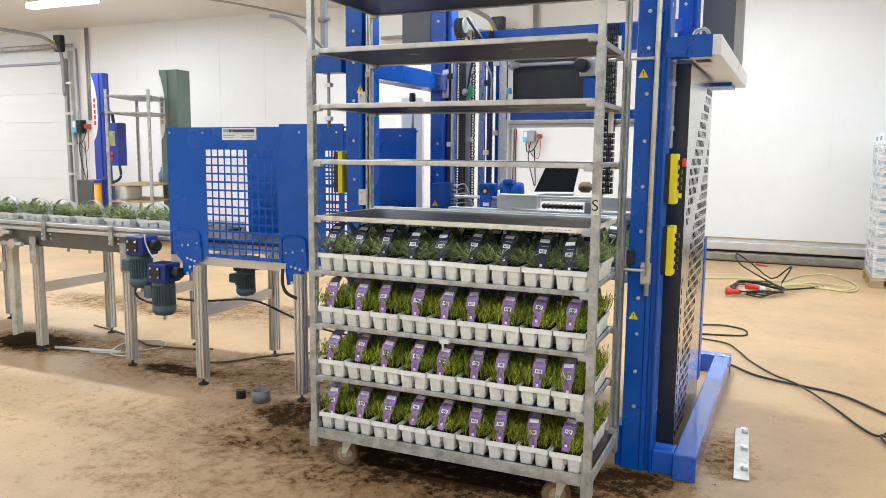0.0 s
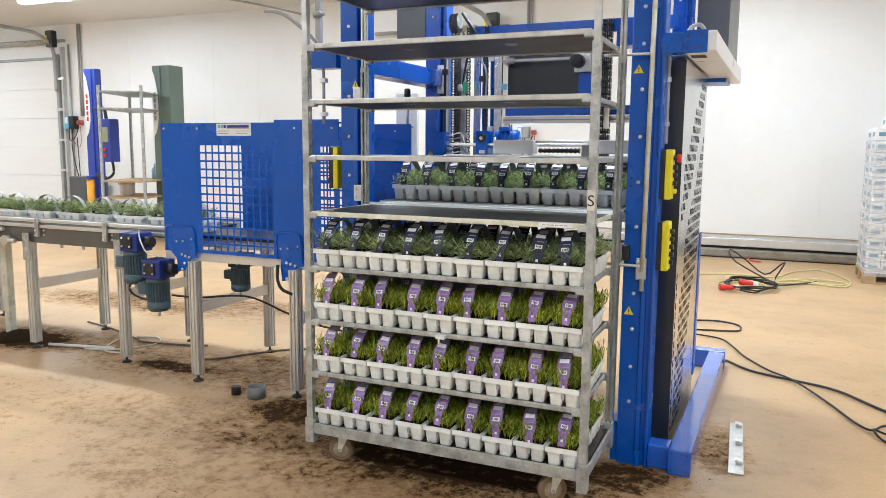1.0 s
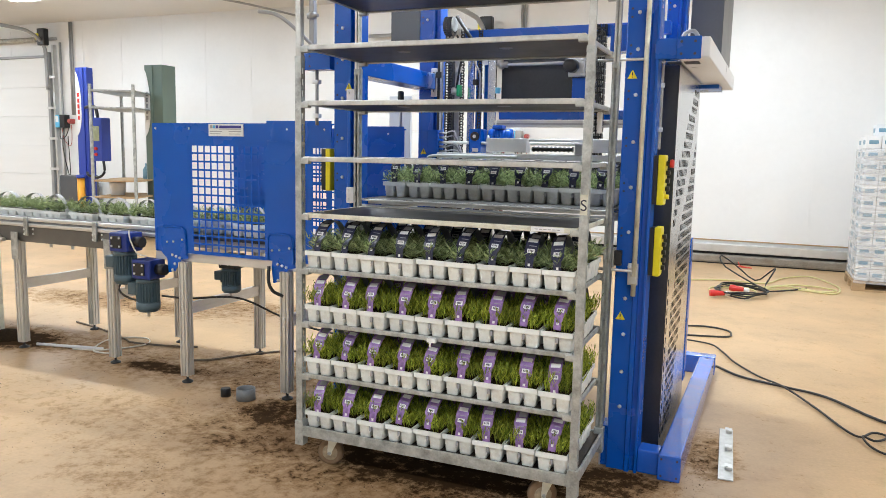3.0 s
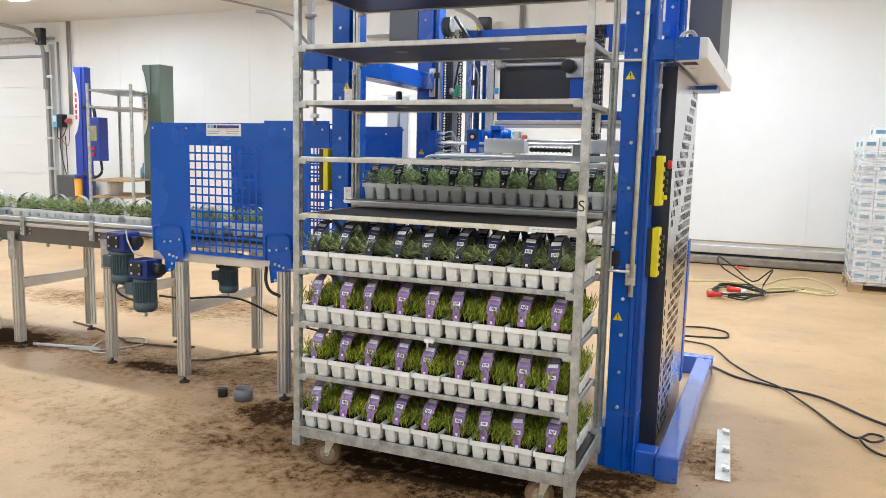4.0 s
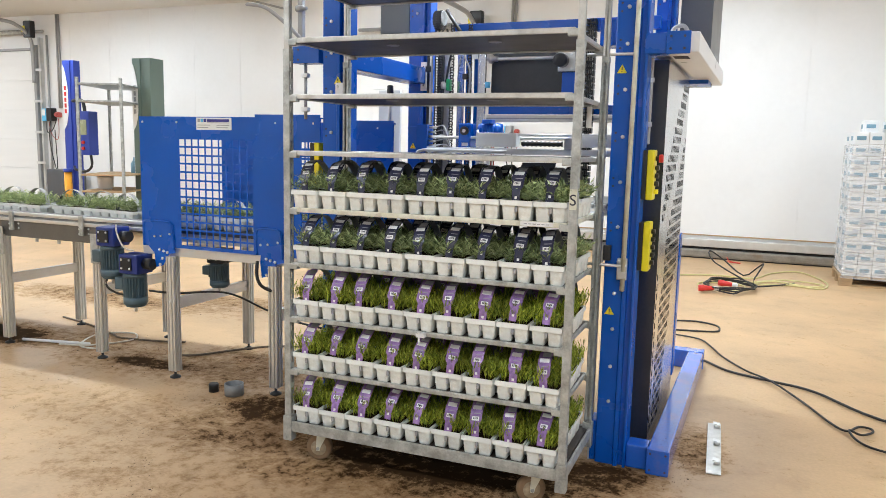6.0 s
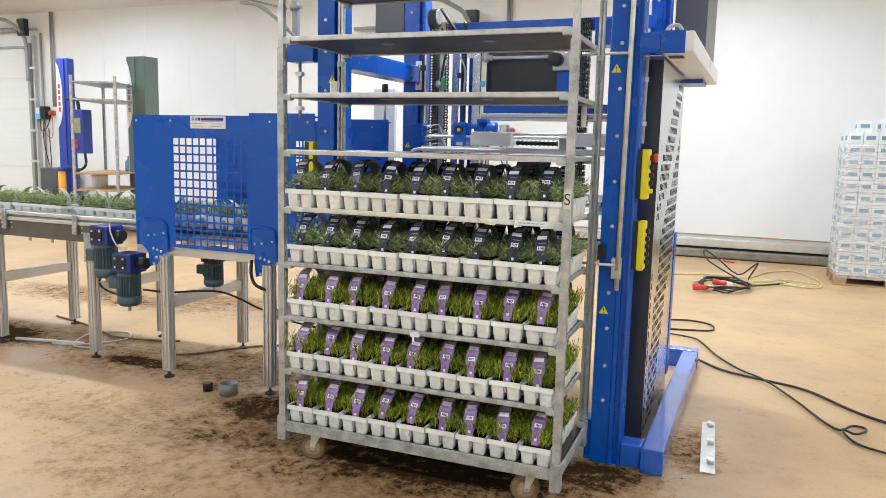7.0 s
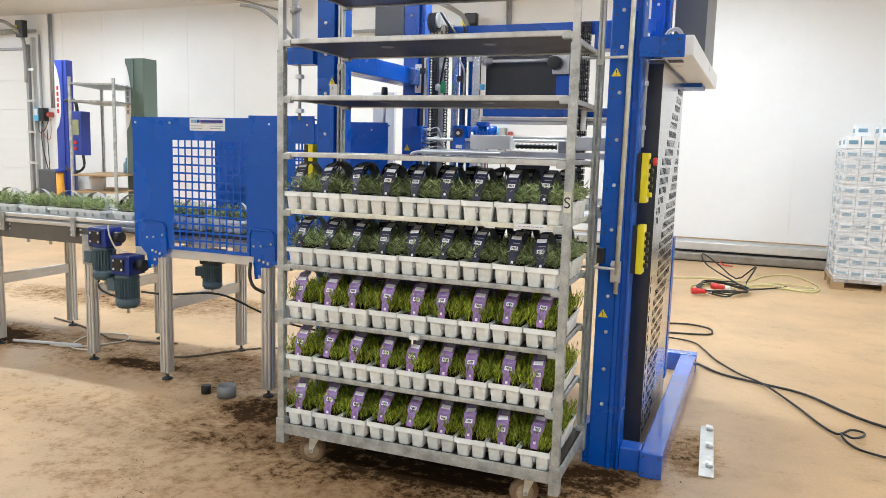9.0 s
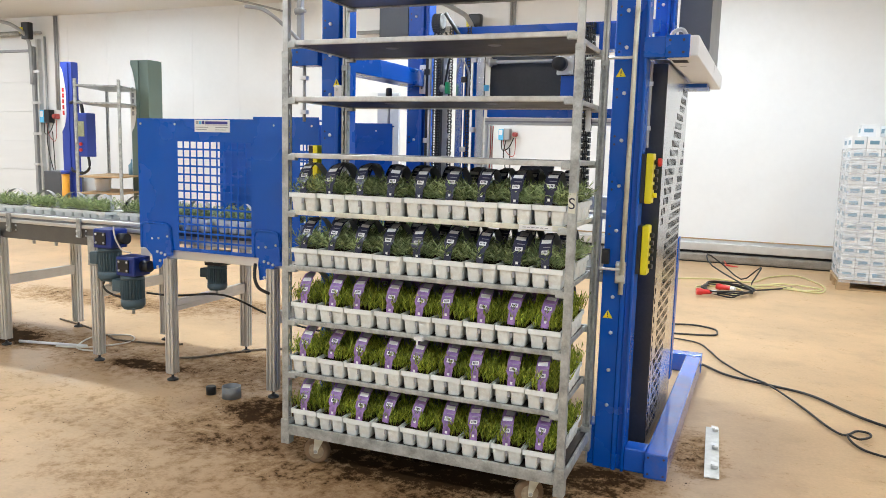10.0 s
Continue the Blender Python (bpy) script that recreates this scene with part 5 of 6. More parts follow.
def guard_panel(y, x0, x1, front):
    g = new("guard_panel" if front else "rear_guard_panel")
    g.parent = guard
    us_, vs_ = [x0, -1.285], [0.832, 0.852]
    for k in range(12):
        us_ += [-1.285 + 0.0495 * k + 0.0085, -1.285 + 0.0495 * (k + 1)]
    us_ = us_[:2] + us_[2:-1]
    us_[-1] = -0.735
    us_ = sorted(set(us_ + [-0.735, -0.44]))
    for k in range(5 if front else 0):
        us_ += [-0.44 + 0.03 + 0.0495 * k, -0.44 + 0.07 + 0.0495 * k]
    us_ = sorted([u for u in us_ if u < x1 - 0.005] + [x1])
    for k in range(13):
        vs_ += [0.852 + 0.0505 * k + 0.0005, 0.852 + 0.0505 * k + 0.0400]
    vs_ = sorted(vs_ + [1.633])

    def cell(i, j):
        mid, wide = (us_[i] + us_[i + 1]) / 2, us_[i + 1] - us_[i]
        vm, tall = (vs_[j] + vs_[j + 1]) / 2, vs_[j + 1] - vs_[j]
        inside = -1.284 < mid < -0.735 or mid > -0.42
        return inside and 0.032 < wide < 0.045 and 0.03 < tall < 0.045 and vm < 1.51
    part("mesh_sheet", perforated(bmesh.new(), "y", y, 0.004, us_, vs_, cell), BLUE, g)
    part("top_flange", B(x0, x1, y + 0.0045, y + 0.03, 1.625, 1.633), BLUE, g)
    part("end_flange", B(x0, x0 + 0.004, y + 0.0045, y + 0.03, 0.832, 1.624), BLUE, g)
    part("top_step", B(-0.72, x1, y - 0.0045, y - 0.0005, 1.53, 1.648), BLUE, g)
    for x in (-1.555, -1.29, -0.58, -0.33):
        piece("bolt", BOLT, g, pose(x, y, 1.60))
    return g


gp = guard_panel(0.74, -1.582, -0.285, True)
guard_panel(1.52, -1.582, -0.215, False)
for x0, x1 in ((-1.582, -1.318), (-0.735, -0.525)):
    tab = new("bracket_tab")
    tab.parent = guard
    # raised bracket with cut lower corners
    prof = [(x0 + 0.02, 0.99), (x1 - 0.03, 0.99), (x1 - 0.012, 0.97), (x1, 0.80), (x1 - 0.05, 0.79), (x1 - 0.10, 0.715), (x1 - 0.155, 0.70), (x1 - 0.165, 0.79), (x0 + 0.05, 0.835), (x0 + 0.02, 0.85)]
    bm = bmesh.new()
    lo = [bm.verts.new((u, 0.7365, v)) for u, v in prof]
    hi = [bm.verts.new((u, 0.7325, v)) for u, v in prof]
    bm.faces.new(lo[::-1])
    bm.faces.new(hi)
    for i in range(len(prof)):
        j = (i + 1) % len(prof)
        bm.faces.new((lo[i], lo[j], hi[j], hi[i]))
    part("plate", bm, BLUE, tab)
    # rounded ridge pressed round the bracket
    ridge = [(x0 + 0.02, 0.835), (x0 + 0.02, 0.955), (x0 + 0.028, 0.982), (x0 + 0.055, 0.992), (x1 - 0.065, 0.992), (x1 - 0.036, 0.982), (x1 - 0.024, 0.955), (x1 - 0.010, 0.82)]
    part("pressed_ridge", sweep(bmesh.new(), [(u, 0.7335, v) for u, v in ridge], 0.008), BLUE, tab)
    for dx, dz in ((-0.06, 0.80), (-0.09, 0.808), (-0.12, 0.815), (-0.10, 0.76), (-0.12, 0.72), (-0.11, 0.90), (-0.16, 0.895), (-0.04, 0.915)):
        piece("bolt", BOLT_BIG if dz < 0.85 else BOLT, tab, pose(x1 + dx, 0.7325, dz))
# name plate: coloured squares and bars stand in for the mark and the small print
npl = new("name_plate")
npl.parent = guard
part("plate", B(-1.140, -0.885, 0.7365, 0.7395, 1.556, 1.628, bev=0.0008), PAPER, npl, "white name plate")
for x, m_ in ((-1.128, INK_GREY), (-1.106, INK_CYAN), (-1.084, INK_BLUE)):
    part("mark", B(x, x + 0.018, 0.735, 0.7362, 1.602, 1.620), m_, npl)
part("mark", B(-1.060, -0.900, 0.735, 0.7362, 1.603, 1.619), INK_BLUE, npl)
for x0, x1, z in ((-1.13, -1.04, 1.582), (-1.13, -1.05, 1.568), (-0.99, -0.90, 1.582), (-0.99, -0.91, 1.568), (-1.06, -0.90, 1.596)):
    part("print_bar", B(x0, x1, 0.735, 0.7362, z, z + 0.004), INK_GREY, npl)
part("belt", B(-1.60, 0.62, 0.87, 1.28, 0.905, 0.934), BLACK, guard, "black conveyor belt")
part("side_profile", B(-1.60, 0.62, 0.76, 0.80, 0.775, 0.828, bev=0.003), ALU, guard)
part("side_profile", B(-1.60, 0.62, 1.46, 1.50, 0.775, 0.90, bev=0.003), ALU, guard)
part("cross_tie", B(-1.45, -1.41, 0.801, 1.459, 0.775, 0.815), ALU, guard)
part("belt_bed", B(-1.60, 0.62, 0.88, 1.27, 0.85, 0.9045), CONDUIT, guard)
for x in (-1.352, -0.595):
    stand(guard, x, 0.745, 1.50, 0.775)


def gear_motor(m, label, body=TEAL, gear=BLUE_DEEP):
    """An upright geared motor: finned body below, terminal box at its side, gearbox on top."""
    g = thing("gear_motor", m, label, "motor")
    fins = [((0.072 if k % 4 < 2 else 0.062) * math.cos(k * math.pi / 48), (0.072 if k % 4 < 2 else 0.062) * math.sin(k * math.pi / 48)) for k in range(96)]
    part("motor_body", extruded(bmesh.new(), fins, 0.05, 0.175), body, g)
    part("end_shield", lathe(bmesh.new(), (0, 0, 0.1755), (0, 0, 1), [(0, 0.074), (0.024, 0.070)], 22), body, g)
    part("fan_shroud", lathe(bmesh.new(), (0, 0, 0), (0, 0, 1), [(0, 0.070), (0.008, 0.074), (0.0495, 0.074)], 22), body, g)
    part("fan_cover", lathe(bmesh.new(), (0, 0, -0.001), (0, 0, -1), [(0, 0.066), (0.012, 0.060), (0.016, 0.04)], 20), body, g)
    part("terminal_box", B(-0.125, -0.055, -0.05, 0.05, 0.09, 0.17, bev=0.010), body, g)
    part("gearbox", B(-0.065, 0.085, -0.07, 0.07, 0.201, 0.325, bev=0.012), gear, g, "deep blue gearbox")
    part("gear_flange", B(-0.045, 0.045, -0.078, -0.0705, 0.225, 0.305, bev=0.004), BLACK, g)
    for x in (-0.032, 0.032):
        for z in (0.238, 0.292):
            piece("bolt", BOLT, g, pose(x, -0.078, z))
    part("output_hub", cyl(bmesh.new(), (0.086, 0, 0.265), (0.15, 0, 0.265), 0.035, 14), BLACK, g)
    part("cable_gland", cyl(bmesh.new(), (-0.09, 0, 0.089), (-0.09, 0, 0.065), 0.012, 8), BLACK, g)
    part("tail", cyl(bmesh.new(), (0, 0, -0.017), (0, 0, -0.05), 0.010, 8), ALU, g)
    return g


gear_motor(pose(-1.845, 0.745, 0.61), "grey-green geared motor with a deep blue gearbox under the conveyor")
gear_motor(pose(-1.635, 0.72, 0.452), "lower grey-green geared motor with a deep blue gearbox")
mc = gear_motor(pose(-1.20, 1.00, 0.565), "small dark geared motor below the guarded conveyor", TEAL, BLACK)
mc.scale = (0.85, 0.85, 0.75)
cables = (("power_cable", [(-1.80, 0.72, 0.70), (-1.86, 0.70, 0.56), (-1.75, 0.72, 0.50), (-1.64, 0.74, 0.53)], 0.007, CABLE, "black cable between the motors"),
          ("power_cable", [(-1.72, 0.66, 0.96), (-1.69, 0.64, 0.90), (-1.66, 0.66, 0.82), (-1.60, 0.68, 0.80)], 0.005, CABLE_W, "pale cable looped over the gearbox"),
          ("power_cable", [(-0.70, 0.72, 0.80), (-0.69, 0.70, 0.72), (-0.66, 0.70, 0.66), (-0.60, 0.72, 0.63)], 0.010, CABLE, "black cable below the guard"),
          ("power_cable", [(-1.55, 0.75, 0.54), (-1.38, 0.80, 0.53), (-1.15, 1.0, 0.52), (-0.95, 1.15, 0.40), (-0.75, 1.2, 0.33), (-0.45, 1.2, 0.30)], 0.007, CABLE, "black cable hung under the conveyor"),
          ("floor_cable", [(-1.72, 1.10, 0.009), (-1.55, 1.18, 0.009), (-1.4, 1.40, 0.009), (-1.2, 1.62, 0.009), (-0.9, 1.7, 0.009), (-0.3, 1.7, 0.009)], 0.0075, CABLE_B, "dusty brown cable on the floor"),
          ("floor_cable", [(-3.3, 1.6, 0.009), (-2.9, 1.5, 0.009), (-2.5, 1.35, 0.009), (-2.36, 1.30, 0.009), (-2.0, 1.36, 0.009), (-1.86, 1.42, 0.009)], 0.0075, CABLE_B, "dusty brown cable on the floor"),
          ("floor_cable", [(-2.62, 0.97, 0.008), (-2.4, 1.05, 0.008), (-2.25, 1.3, 0.008), (-2.4, 1.45, 0.008), (-2.6, 1.3, 0.008), (-2.45, 1.0, 0.008), (-2.2, 1.02, 0.008)], 0.006, CABLE_W, "loop of pale cable on the floor"),
          ("floor_cable", [(1.50, 2.86, 0.012), (1.72, 2.67, 0.012), (1.90, 2.46, 0.012), (2.17, 2.34, 0.012), (2.41, 2.22, 0.012), (2.72, 1.83, 0.012), (3.3, 1.5, 0.012)], 0.0085, CABLE, "thick black cable across the floor"),
          ("floor_cable", [(1.40, 3.40, 0.011), (1.65, 3.32, 0.011), (1.76, 3.09, 0.011), (1.85, 2.83, 0.011), (2.01, 2.53, 0.011), (2.16, 2.30, 0.024), (2.33, 1.97, 0.011), (2.45, 1.65, 0.011), (2.52, 1.55, 0.011), (2.59, 1.65, 0.011), (2.65, 1.64, 0.011), (2.64, 1.55, 0.020), (2.58, 1.48, 0.024), (2.53, 1.53, 0.024), (2.56, 1.41, 0.011), (2.66, 1.31, 0.011), (3.0, 1.2, 0.011)], 0.0065, CABLE, "black cable curling across the floor"),
          ("floor_cable", [(1.35, 3.90, 0.010), (1.58, 3.98, 0.010), (1.75, 3.90, 0.010), (1.79, 3.76, 0.010), (1.74, 3.64, 0.010), (1.38, 3.55, 0.010)], 0.008, CABLE, "black cable loop on the floor"),
          ("garden_hose", [(1.1, 6.5, 0.011), (1.6, 6.77, 0.011), (2.05, 6.75, 0.011), (2.28, 7.30, 0.011), (2.59, 7.60, 0.011), (2.81, 7.1, 0.011), (2.86, 6.7, 0.011), (2.75, 6.36, 0.011), (2.41, 6.45, 0.011), (2.05, 6.32, 0.011), (2.29, 6.59, 0.02), (2.64, 6.38, 0.02), (2.80, 6.6, 0.02), (2.4, 6.75, 0.02), (1.9, 6.3, 0.011), (1.5, 6.15, 0.011), (1.55, 5.8, 0.011), (1.9, 5.75, 0.011), (1.95, 6.1, 0.02), (1.6, 6.45, 0.011)], 0.0095, CABLE_Y, "yellow hose lying in loose loops"))
for nm, pts, r, m_, lab in cables:
    solid(nm, sweep(bmesh.new(), pts, r), m_, lab, "cable" if nm != "garden_hose" else "hose")
coil = bmesh.new()
pts = []
for k in range(46):
    a = k * 0.55
    pts.append((1.80 + (0.25 + 0.05 * math.sin(k * 1.7)) * math.cos(a), 5.95 + (0.40 + 0.08 * math.cos(k * 2.1)) * math.sin(a), 0.014 + 0.0012 * k))
pts += [(1.62, 6.55, 0.20), (1.55, 6.7, 0.32), (1.72, 6.8, 0.20), (1.95, 6.6, 0.06), (2.1, 6.4, 0.20), (2.15, 6.2, 0.26), (2.05, 5.95, 0.06), (2.3, 6.3, 0.02), (2.5, 6.6, 0.014)]
ext = thing("extension_cable", pose(0, 0, 0), "coiled black power cable with red plugs on the floor", "cable")
part("cable", sweep(coil, pts, 0.009, smooth=3), CABLE, ext)
for x, y, a in ((1.51, 5.52, 0.3), (1.70, 5.98, -0.4)):
    d = Vector((math.cos(a), math.sin(a), 0))
    part("plug", lathe(bmesh.new(), (x, y, 0.05), d, [(0, 0.034), (0.05, 0.037), (0.06, 0.030), (0.14, 0.025), (0.16, 0.016)], 12), RED, ext, "red three-phase plug")
    part("plug_collar", lathe(bmesh.new(), Vector((x, y, 0.05)) + d * 0.161, d, [(0, 0.024), (0.05, 0.020)], 10), PAPER, ext)

# small things on the floor
pipe = thing("pipe_offcut", pose(-0.81, 0.63, 0), "short grey plastic pipe offcut standing on the floor", "pipe")
bm = bmesh.new()
ro, ri, hh, n = 0.056, 0.050, 0.070, 24
rows = [ring(bm, (0, 0, z), Vector((1, 0, 0)), Vector((0, 1, 0)), r, n) for z, r in ((0.001, ro), (hh, ro), (hh, ri), (0.001, ri))]
for q, w in zip(rows, rows[1:] + rows[:1]):
    for i in range(n):
        bm.faces.new((q[i], q[(i + 1) % n], w[(i + 1) % n], w[i])).smooth = True
part("ring", bm, PIPEGREY, pipe)
solid("black_cap", lathe(bmesh.new(), (-0.955, 0.625, 0.001), (0, 0, 1), [(0, 0.030), (0.045, 0.030), (0.05, 0.026)], 16), BLACK, "small black plastic cap on the floor", "cap")
strip = thing("metal_strip", pose(1.865, 1.02, 0, 0, 0, 2.1), "white metal strip with three clips lying on the floor", "metal strip")
part("strip", B(-0.034, 0.034, -0.35, 0.35, 0.001, 0.006, bev=0.001), GALV_L, strip)
for y in (-0.24, 0.02, 0.28):
    part("clip", B(0.000, 0.030, y, y + 0.05, 0.0065, 0.022, bev=0.004), ALU, strip)
    part("clip_lip", B(-0.006, 0.012, y + 0.005, y + 0.045, 0.0222, 0.025), ALU, strip)
rodbm = cyl(bmesh.new(), (-2.95, 0.94, 0.012), (-2.42, 1.06, 0.012), 0.011, 8)
solid("white_rod", rodbm, PAPER, "thin white rod lying on the floor", "rod")
solid("soil_heap", lathe(bmesh.new(), (-3.36, 1.02, 0.001), (0.05, 0.03, 1), [(0, 0.17), (0.012, 0.155), (0.03, 0.11), (0.05, 0.07), (0.062, 0.02)], 13), SOIL, "low heap of dark potting soil on the floor", "soil")

rag_red = sweep(bmesh.new(), [(1.70, 8.12, 0.012), (1.78, 8.05, 0.012), (1.90, 8.02, 0.012), (1.76, 8.10, 0.02), (1.72, 8.2, 0.06)], 0.006)
solid("red_strap", rag_red, RED, "scrap of red strap lying by the wall", "strap")

# loose soil crumbs round the machine
rng = random.Random(5)
crumbs = bmesh.new()
for x, y, rx, ry, amount in SPILLS_AND_SHADE:
    for c in range(int(26 * amount * (rx + ry))):
        mx_, my_ = rng.gauss(x, rx * 0.55), rng.gauss(y, ry * 0.55)
        wide = rng.uniform(0.01, 0.07)
        for k in range(rng.randrange(4, int(8 + 26 * amount))):
            px, py = rng.gauss(mx_, wide * 1.4), rng.gauss(my_, wide)
            s = rng.uniform(0.0010, 0.0030) * (1.9 if rng.random() < 0.05 else 1)
            a = rng.uniform(0, 3)
            c_, q_ = Vector((px, py, s * 0.4)), []
            for i in range(4):
                q_.append(crumbs.verts.new(c_ + Vector((math.cos(a + i * 1.57) * s * rng.uniform(0.6, 1.5), math.sin(a + i * 1.57) * s, -s * 0.4))))
            t_ = crumbs.verts.new(c_ + Vector((0, 0, s * rng.uniform(0.2, 0.6))))
            for i in range(4):
                crumbs.faces.new((q_[i], q_[(i + 1) % 4], t_))
for k in range(260):
    px, py = rng.uniform(-2.5, 2.2), rng.uniform(-1.2, 1.6)
    s = rng.uniform(0.001, 0.0028)
    q_ = [crumbs.verts.new((px + s * math.cos(i * 2.1 + k), py + s * math.sin(i * 2.1 + k), 0.0004)) for i in range(3)]
    t_ = crumbs.verts.new((px, py, s * 0.8))
    for i in range(3):
        crumbs.faces.new((q_[i], q_[(i + 1) % 3], t_))
for k in range(900):      # soil that fell on the foot of the machine and beside it
    on_bar = k < 330
    px, py = (rng.uniform(1.60, 1.68), rng.gauss(0.86, 0.13)) if on_bar else (rng.gauss(1.75, 0.05), rng.gauss(0.86, 0.17))
    s, z0 = rng.uniform(0.0008, 0.0026), 0.1215 if on_bar else 0.0003
    q_ = [crumbs.verts.new((px + s * math.cos(i * 2.1 + k), py + s * math.sin(i * 2.1 + k), z0)) for i in range(3)]
    t_ = crumbs.verts.new((px, py, z0 + s * 0.7))
    for i in range(3):
        crumbs.faces.new((q_[i], q_[(i + 1) % 3], t_))
solid("soil_crumbs", crumbs, SOIL, "spilled dark potting soil crumbs on the floor", "soil", kind="stuff")


# ---- behind: lift towers, small trolley, pallet of cartons ----
def tower(x, y, material, label, green):
    t = thing("lift_tower", pose(x, y, 0, 0, 0, 0), label, "lift tower")
    part("column", B(-0.15, 0.03 if not green else 0.12, 0.0, 0.10 if not green else 0.22, 0.3846, 2.44, bev=0.006), material, t)
    part("edge", B(-0.06, -0.02, -0.012, -0.0005, 0.3846, 2.43), material, t)
    bm = bmesh.new()
    # white swoosh panel with a curved side
    n = 14
    x_l = -0.152
    pts_ = [(x_l, 2.40)] + [(x_l + 0.115 * math.sin(math.pi * (0.12 + 0.88 * k / n)) ** 0.6 * (k / n) ** 0.35 if k else x_l, 2.40 - 0.80 * k / n) for k in range(1, n)] + [(x_l, 1.60)]
    lo = [bm.verts.new((u, -0.002, v)) for u, v in pts_]
    hi = [bm.verts.new((u, -0.006, v)) for u, v in pts_]
    bm.faces.new(lo[::-1])
    bm.faces.new(hi)
    for i in range(len(pts_)):
        j = (i + 1) % len(pts_)
        bm.faces.new((lo[i], lo[j], hi[j], hi[i]))
    part("swoosh_panel", bm, PAPER, t, "white curved panel")
    for k in range(5):
        part("brand_bar", B(-0.128, -0.098, -0.0095, -0.0065, 1.80 + 0.07 * k, 1.85 + 0.07 * k), INK_GREY if green else RED, t, "bar of a brand mark")
    part("side_sheet", B(-0.154, -0.1505, 0.0, 0.10, 0.3846, 2.44), WHITESHEET if green else material, t)
    return t


tb = tower(-8.55, 6.48, TOWERBLUE, "royal blue lift tower with a white curved panel", False)
part("orange_guard", cyl(bmesh.new(), (-0.04, -0.08, 0.3846), (-0.04, -0.08, 1.08), 0.045, 14), ORANGE, tb, "orange cylinder")
part("guard_cap", cyl(bmesh.new(), (-0.04, -0.08, 1.081), (-0.04, -0.08, 1.12), 0.055, 14), TOWERBLUE, tb)
cbx = new("control_panel")
cbx.parent = tb
part("box", B(0.24, 0.42, -0.16, -0.02, 1.30, 1.82, bev=0.012), TOWERBLUE, cbx, "blue control box")
part("screen", B(0.275, 0.385, -0.166, -0.1605, 1.54, 1.72, bev=0.002), GAUGE, cbx, "pale yellow display panel")
for k, z in enumerate((1.45, 1.38)):
    part("button", cyl(bmesh.new(), (0.33, -0.1605, z), (0.33, -0.18, z), 0.020, 10), RED, cbx, "red button")
part("arm", sweep(bmesh.new(), [(0.0, 0.0, 1.95), (0.12, -0.05, 1.96), (0.26, -0.09, 1.94), (0.29, -0.09, 1.82)], 0.02), BLACK, cbx)
part("hose", sweep(bmesh.new(), [(0.36, -0.09, 1.30), (0.37, -0.09, 1.17), (0.28, -0.1, 1.10), (0.12, -0.1, 1.12), (0.02, -0.03, 1.15)], 0.016), BLACK, cbx)
tg = tower(-7.05, 6.48, GREEN, "grey-green lift tower with a white curved panel", True)

rack = thing("plant_trolley", pose(-7.41, 6.26, 0, 0, 0, 23.7), "empty galvanised plant trolley with worn shelves by the wall", "trolley")
rpost = mesh_of("post", post_mesh(0.12, 2.41, 0.038), GALV)
for x in (-0.324, 0.324):
    for y in (-0.574, 0.574):
        piece("post", rpost, rack, pose(x, y, 0, 0, 0, 0 if y < 0 else 180))
        part("wheel", lathe(bmesh.new(), (x, y - 0.015, 0.06), (0, 1, 0), [(0, 0.056), (0.004, 0.06), (0.026, 0.06), (0.03, 0.056)], 16), BLACK, rack)
for z in (2.315, 2.06, 0.953, 0.70, 0.16):
    part("shelf", B(-0.34, 0.34, -0.59, 0.59, z - 0.013, z + 0.013, bev=0.003), GALV if z > 1.5 else WOOD, rack)
solid("blue_bottle", lathe(bmesh.new(), (-7.33, 6.55, 0.967), (0, 0, 1), [(0, 0.06), (0.15, 0.06), (0.2, 0.025), (0.25, 0.022)], 12), TEALPRINT, "small blue bottle on the trolley shelf", "bottle")
solid("white_bucket", lathe(bmesh.new(), (-7.5, 6.1, 0.714), (0, 0, 1), [(0, 0.10), (0.18, 0.125), (0.2, 0.125)], 16), PAPER, "white plastic bucket on the trolley shelf", "bucket")
for t_ in (tb, tg):
    for ob in t_.children_recursive:
        if ob.type == "MESH":      # the towers' parts above are drawn at 1 : 1.35, 0.385 m over the floor
            ob.data.transform(Matrix.Translation((0, 0, -0.519)) @ Matrix.Scale(1.35, 4))
solid("dark_bin", B(-10.75, -10.3, 7.75, 8.3, 0.0, 0.90, bev=0.03), GREYSHEET, "dark grey bin by the wall", "bin")

pal = thing("pallet", pose(2.98, 6.80, 0), "wooden pallet under wrapped cartons", "pallet")
for y in (0.0, 0.36, 0.70):
    part("runner", B(0, 1.2, y, y + 0.10, 0.001, 0.022), WOOD, pal)
    for x in (0.0, 0.53, 1.06):
        part("block", B(x, x + 0.14, y, y + 0.10, 0.0225, 0.10), WOOD, pal)
for k in range(7):
    part("deck_board", B(0.172 * k, 0.172 * k + 0.14, 0, 0.80, 0.1005, 0.122), WOOD, pal)
carton = thing("carton", pose(3.0, 6.80, 0.124), "white carton with teal print, wrapped in film", "carton", "cartons on the pallet")
CWX, CWY, CWZ = 0.152, 0.40, 0.137
part("box", B(0.002, CWX - 0.002, 0.002, CWY - 0.002, 0.0, CWZ - 0.003, bev=0.004), CARTON, carton)
part("print", B(0.028, 0.122, -0.001, 0.0015, 0.048, 0.090), TEALPRINT, carton)
part("side_print", B(-0.001, 0.0015, 0.12, 0.30, 0.045, 0.095), TEALPRINT, carton)
first = True
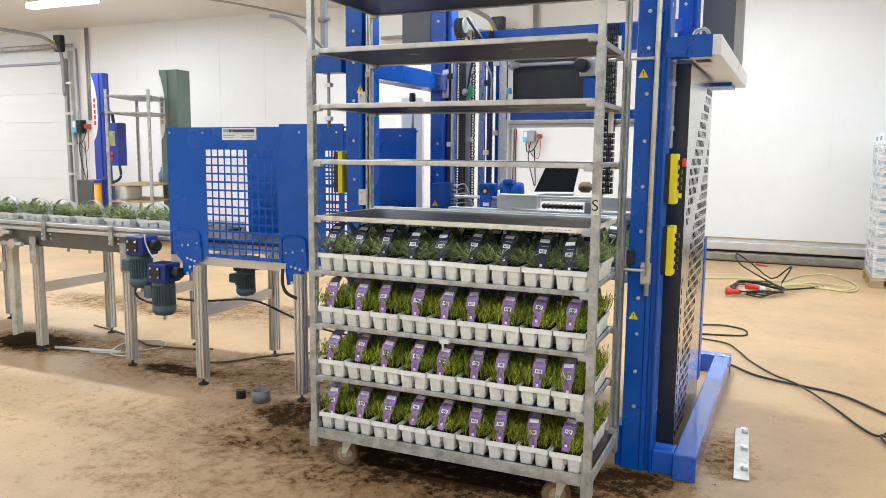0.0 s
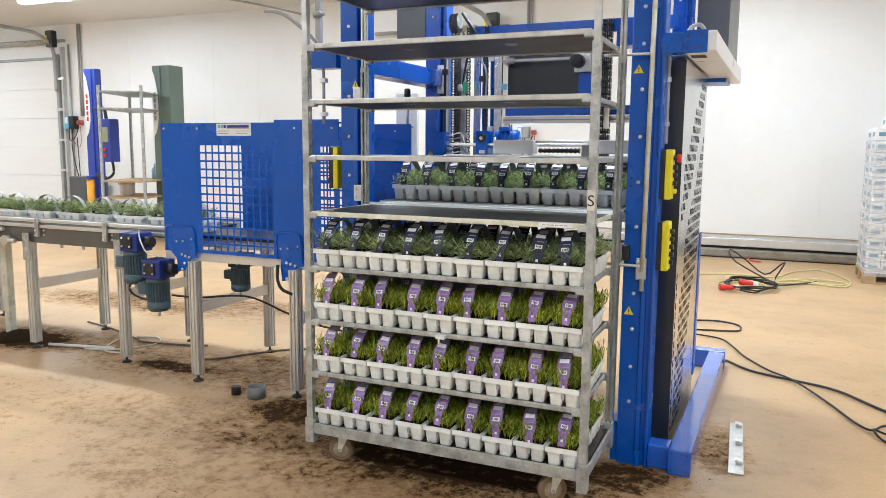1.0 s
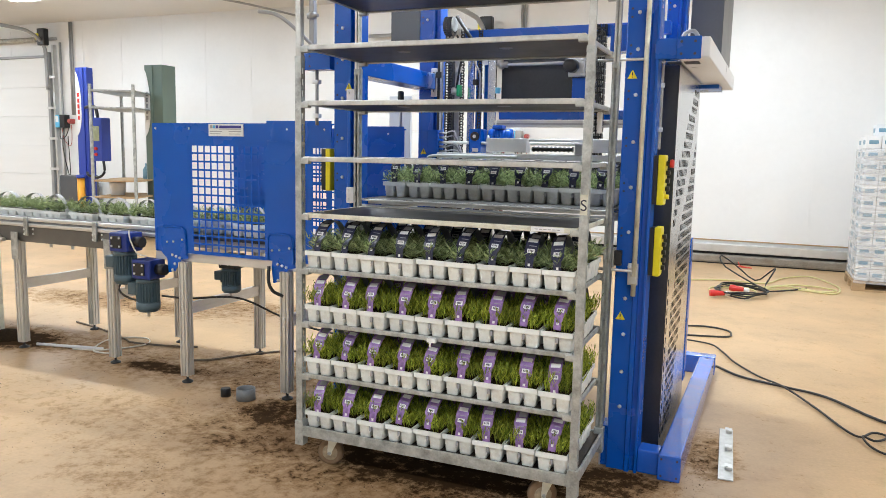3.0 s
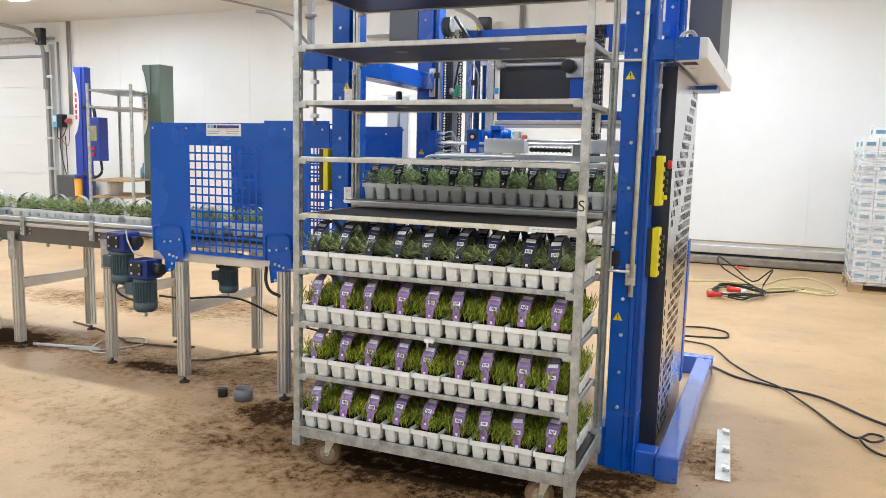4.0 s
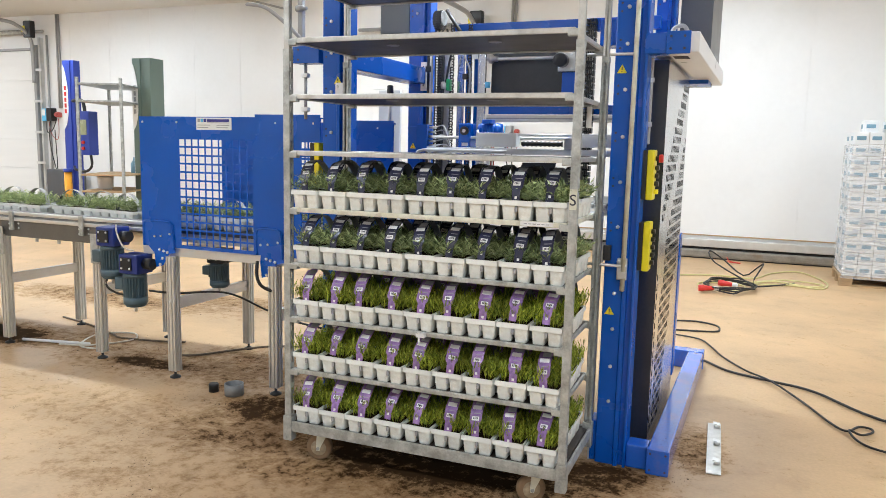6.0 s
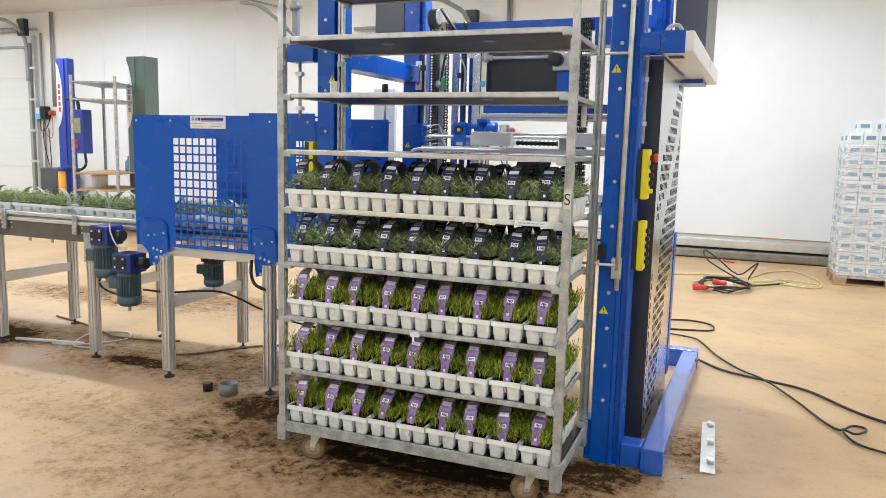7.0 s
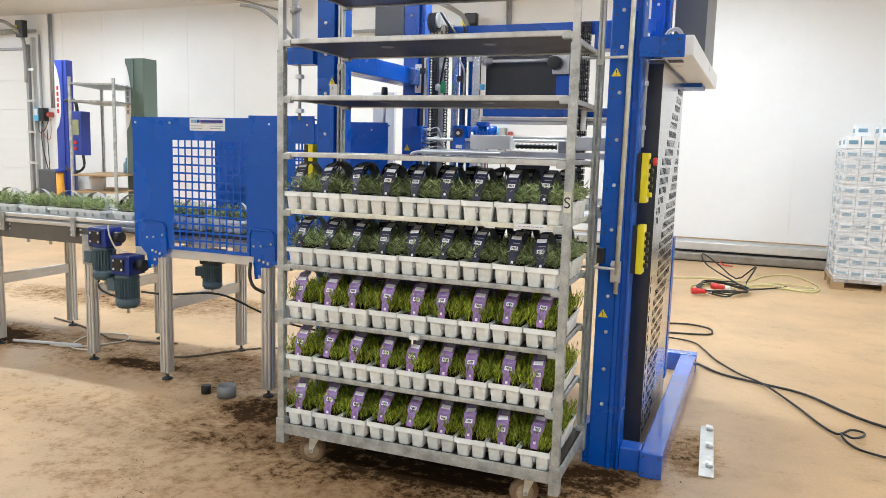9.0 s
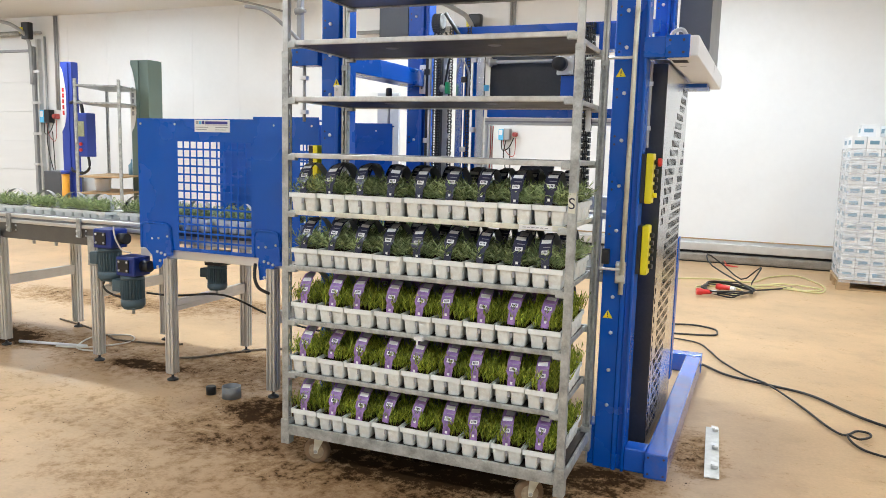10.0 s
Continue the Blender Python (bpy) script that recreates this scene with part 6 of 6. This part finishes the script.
for k in range(12):
    for i in range(7):
        for j in range(2):
            if first:
                first = False
                continue
            rj = random.Random(k * 97 + i * 13 + j)
            copy_thing(carton, pose(3.0 + CWX * i + rj.uniform(-0.001, 0.001), 6.80 + CWY * j + rj.uniform(-0.003, 0.003), 0.124 + CWZ * k, 0, 0, rj.uniform(-0.3, 0.3)))
for i in range(3):
    copy_thing(carton, pose(3.10 + 0.25 * i, 6.95, 0.125 + CWZ * 12, 0, 0, 3 * i - 2))

# film wound round the stack below its top row
x0, x1, y0, y1, z1 = 2.990, 3.0 + 7 * CWX + 0.010, 6.788, 6.80 + 2 * CWY + 0.012, 0.124 + CWZ * 11
wrap = thing("stretch_film", pose(0, 0, 0), "clear wrinkled stretch film wound round the cartons", "stretch film")
for a in ((x0, x1, y0, y0 + 0.001), (x0, x1, y1 - 0.001, y1), (x0, x0 + 0.001, y0 + 0.0011, y1 - 0.0011), (x1 - 0.001, x1, y0 + 0.0011, y1 - 0.0011)):
    part("film_sheet", B(*a, 0.090, z1), FILM, wrap)

# ---- packs riding the conveyor ----
rngc = random.Random(77)
RIDERS = []
for k in range(18):
    m = pose(-1.80 - 0.282 * k + rngc.uniform(-0.006, 0.006), 1.06 + rngc.uniform(-0.01, 0.01), 0.9345, 0, 0, -90 + rngc.uniform(-8, 8))
    RIDERS.append((put_pack("conveyor", m, rngc), m))


# ---- what moves ----
def motions():
    # lift height of the carriage above its low rest
    lift = [(0, 0.0), (0.3, 0.0), (0.4, 0.02), (0.5, 0.062), (0.6, 0.115), (0.7, 0.165), (0.8, 0.205), (0.9, 0.245), (1.0, 0.280), (1.2, 0.305),
            (1.4, 0.31), (5.0, 0.31), (9.25, 0.31), (9.4, 0.28), (9.5, 0.235), (9.6, 0.19), (9.8, 0.09), (10.0, 0.0)]
    walk(carriage, [(t, pose(0, 0, z)) for t, z in lift])
    height = lambda t: float(np.interp(t, [a for a, b in lift], [b for a, b in lift]))
    # the tongue reaches into the trolley, lays the packs down and draws back
    reach = [(0, 0.70), (1.2, 0.69), (2.0, 0.66), (2.5, 0.615), (2.7, 0.60), (3.2, 0.52), (3.8, 0.43), (4.0, 0.41), (4.2, 0.385), (4.4, 0.345), (4.6, 0.30), (4.8, 0.30), (5.0, 0.40),
             (5.2, 0.56), (5.4, 0.70), (6.8, 0.70), (9.2, 0.70), (10.0, 0.70)]
    sink = [(0, 0.0), (4.0, 0.0), (4.4, 0.010), (4.6, 0.015), (4.8, 0.020), (5.4, 0.020), (6.2, 0.0), (10.0, 0.0)]
    times = sorted({t for t, _ in reach} | {t for t, _ in lift} | {t for t, _ in sink})
    far = lambda t: float(np.interp(t, [a for a, b in reach], [b for a, b in reach]))
    low = lambda t: float(np.interp(t, [a for a, b in sink], [b for a, b in sink]))
    walk(tongue, [(t, pose(0, far(t), 0.918 + height(t) - low(t))) for t in times])
    go = [(0, 0.79), (2.7, 0.785), (3.2, 0.745), (3.8, 0.655), (4.0, 0.556), (4.1, 0.495), (4.2, 0.455), (4.4, 0.378), (4.6, 0.318), (4.8, 0.252), (5.0, 0.173), (5.2, 0.060),
          (5.3, 0.005), (5.4, -0.016), (5.5, -0.020), (5.7, -0.020), (10.0, -0.020)]
    ts = sorted({t for t, _ in go} | {t for t, _ in lift if t < 2})
    for ob, m in LOAD:
        rows = []
        for t in ts:
            y = float(np.interp(t, [a for a, b in go], [b for a, b in go]))
            z = 0.930 + height(t) - low(t) if t <= 4.8 else float(np.interp(t, [4.8, 5.0, 5.2], [1.220, 1.209, 1.199]))
            rows.append((t, Matrix.Translation((0, y, z - LOAD_Z)) @ m))
        walk(ob, rows)
    run = [(0, 0.0), (0.25, 0.0), (0.6, 0.06), (1.0, 0.155), (2.0, 0.41), (5.0, 1.19), (8.3, 2.04), (8.5, 2.075), (8.7, 2.08), (10.0, 2.08)]
    for ob, m in RIDERS:
        walk(ob, [(t, Matrix.Translation((s, 0, 0)) @ m) for t, s in run])


motions()
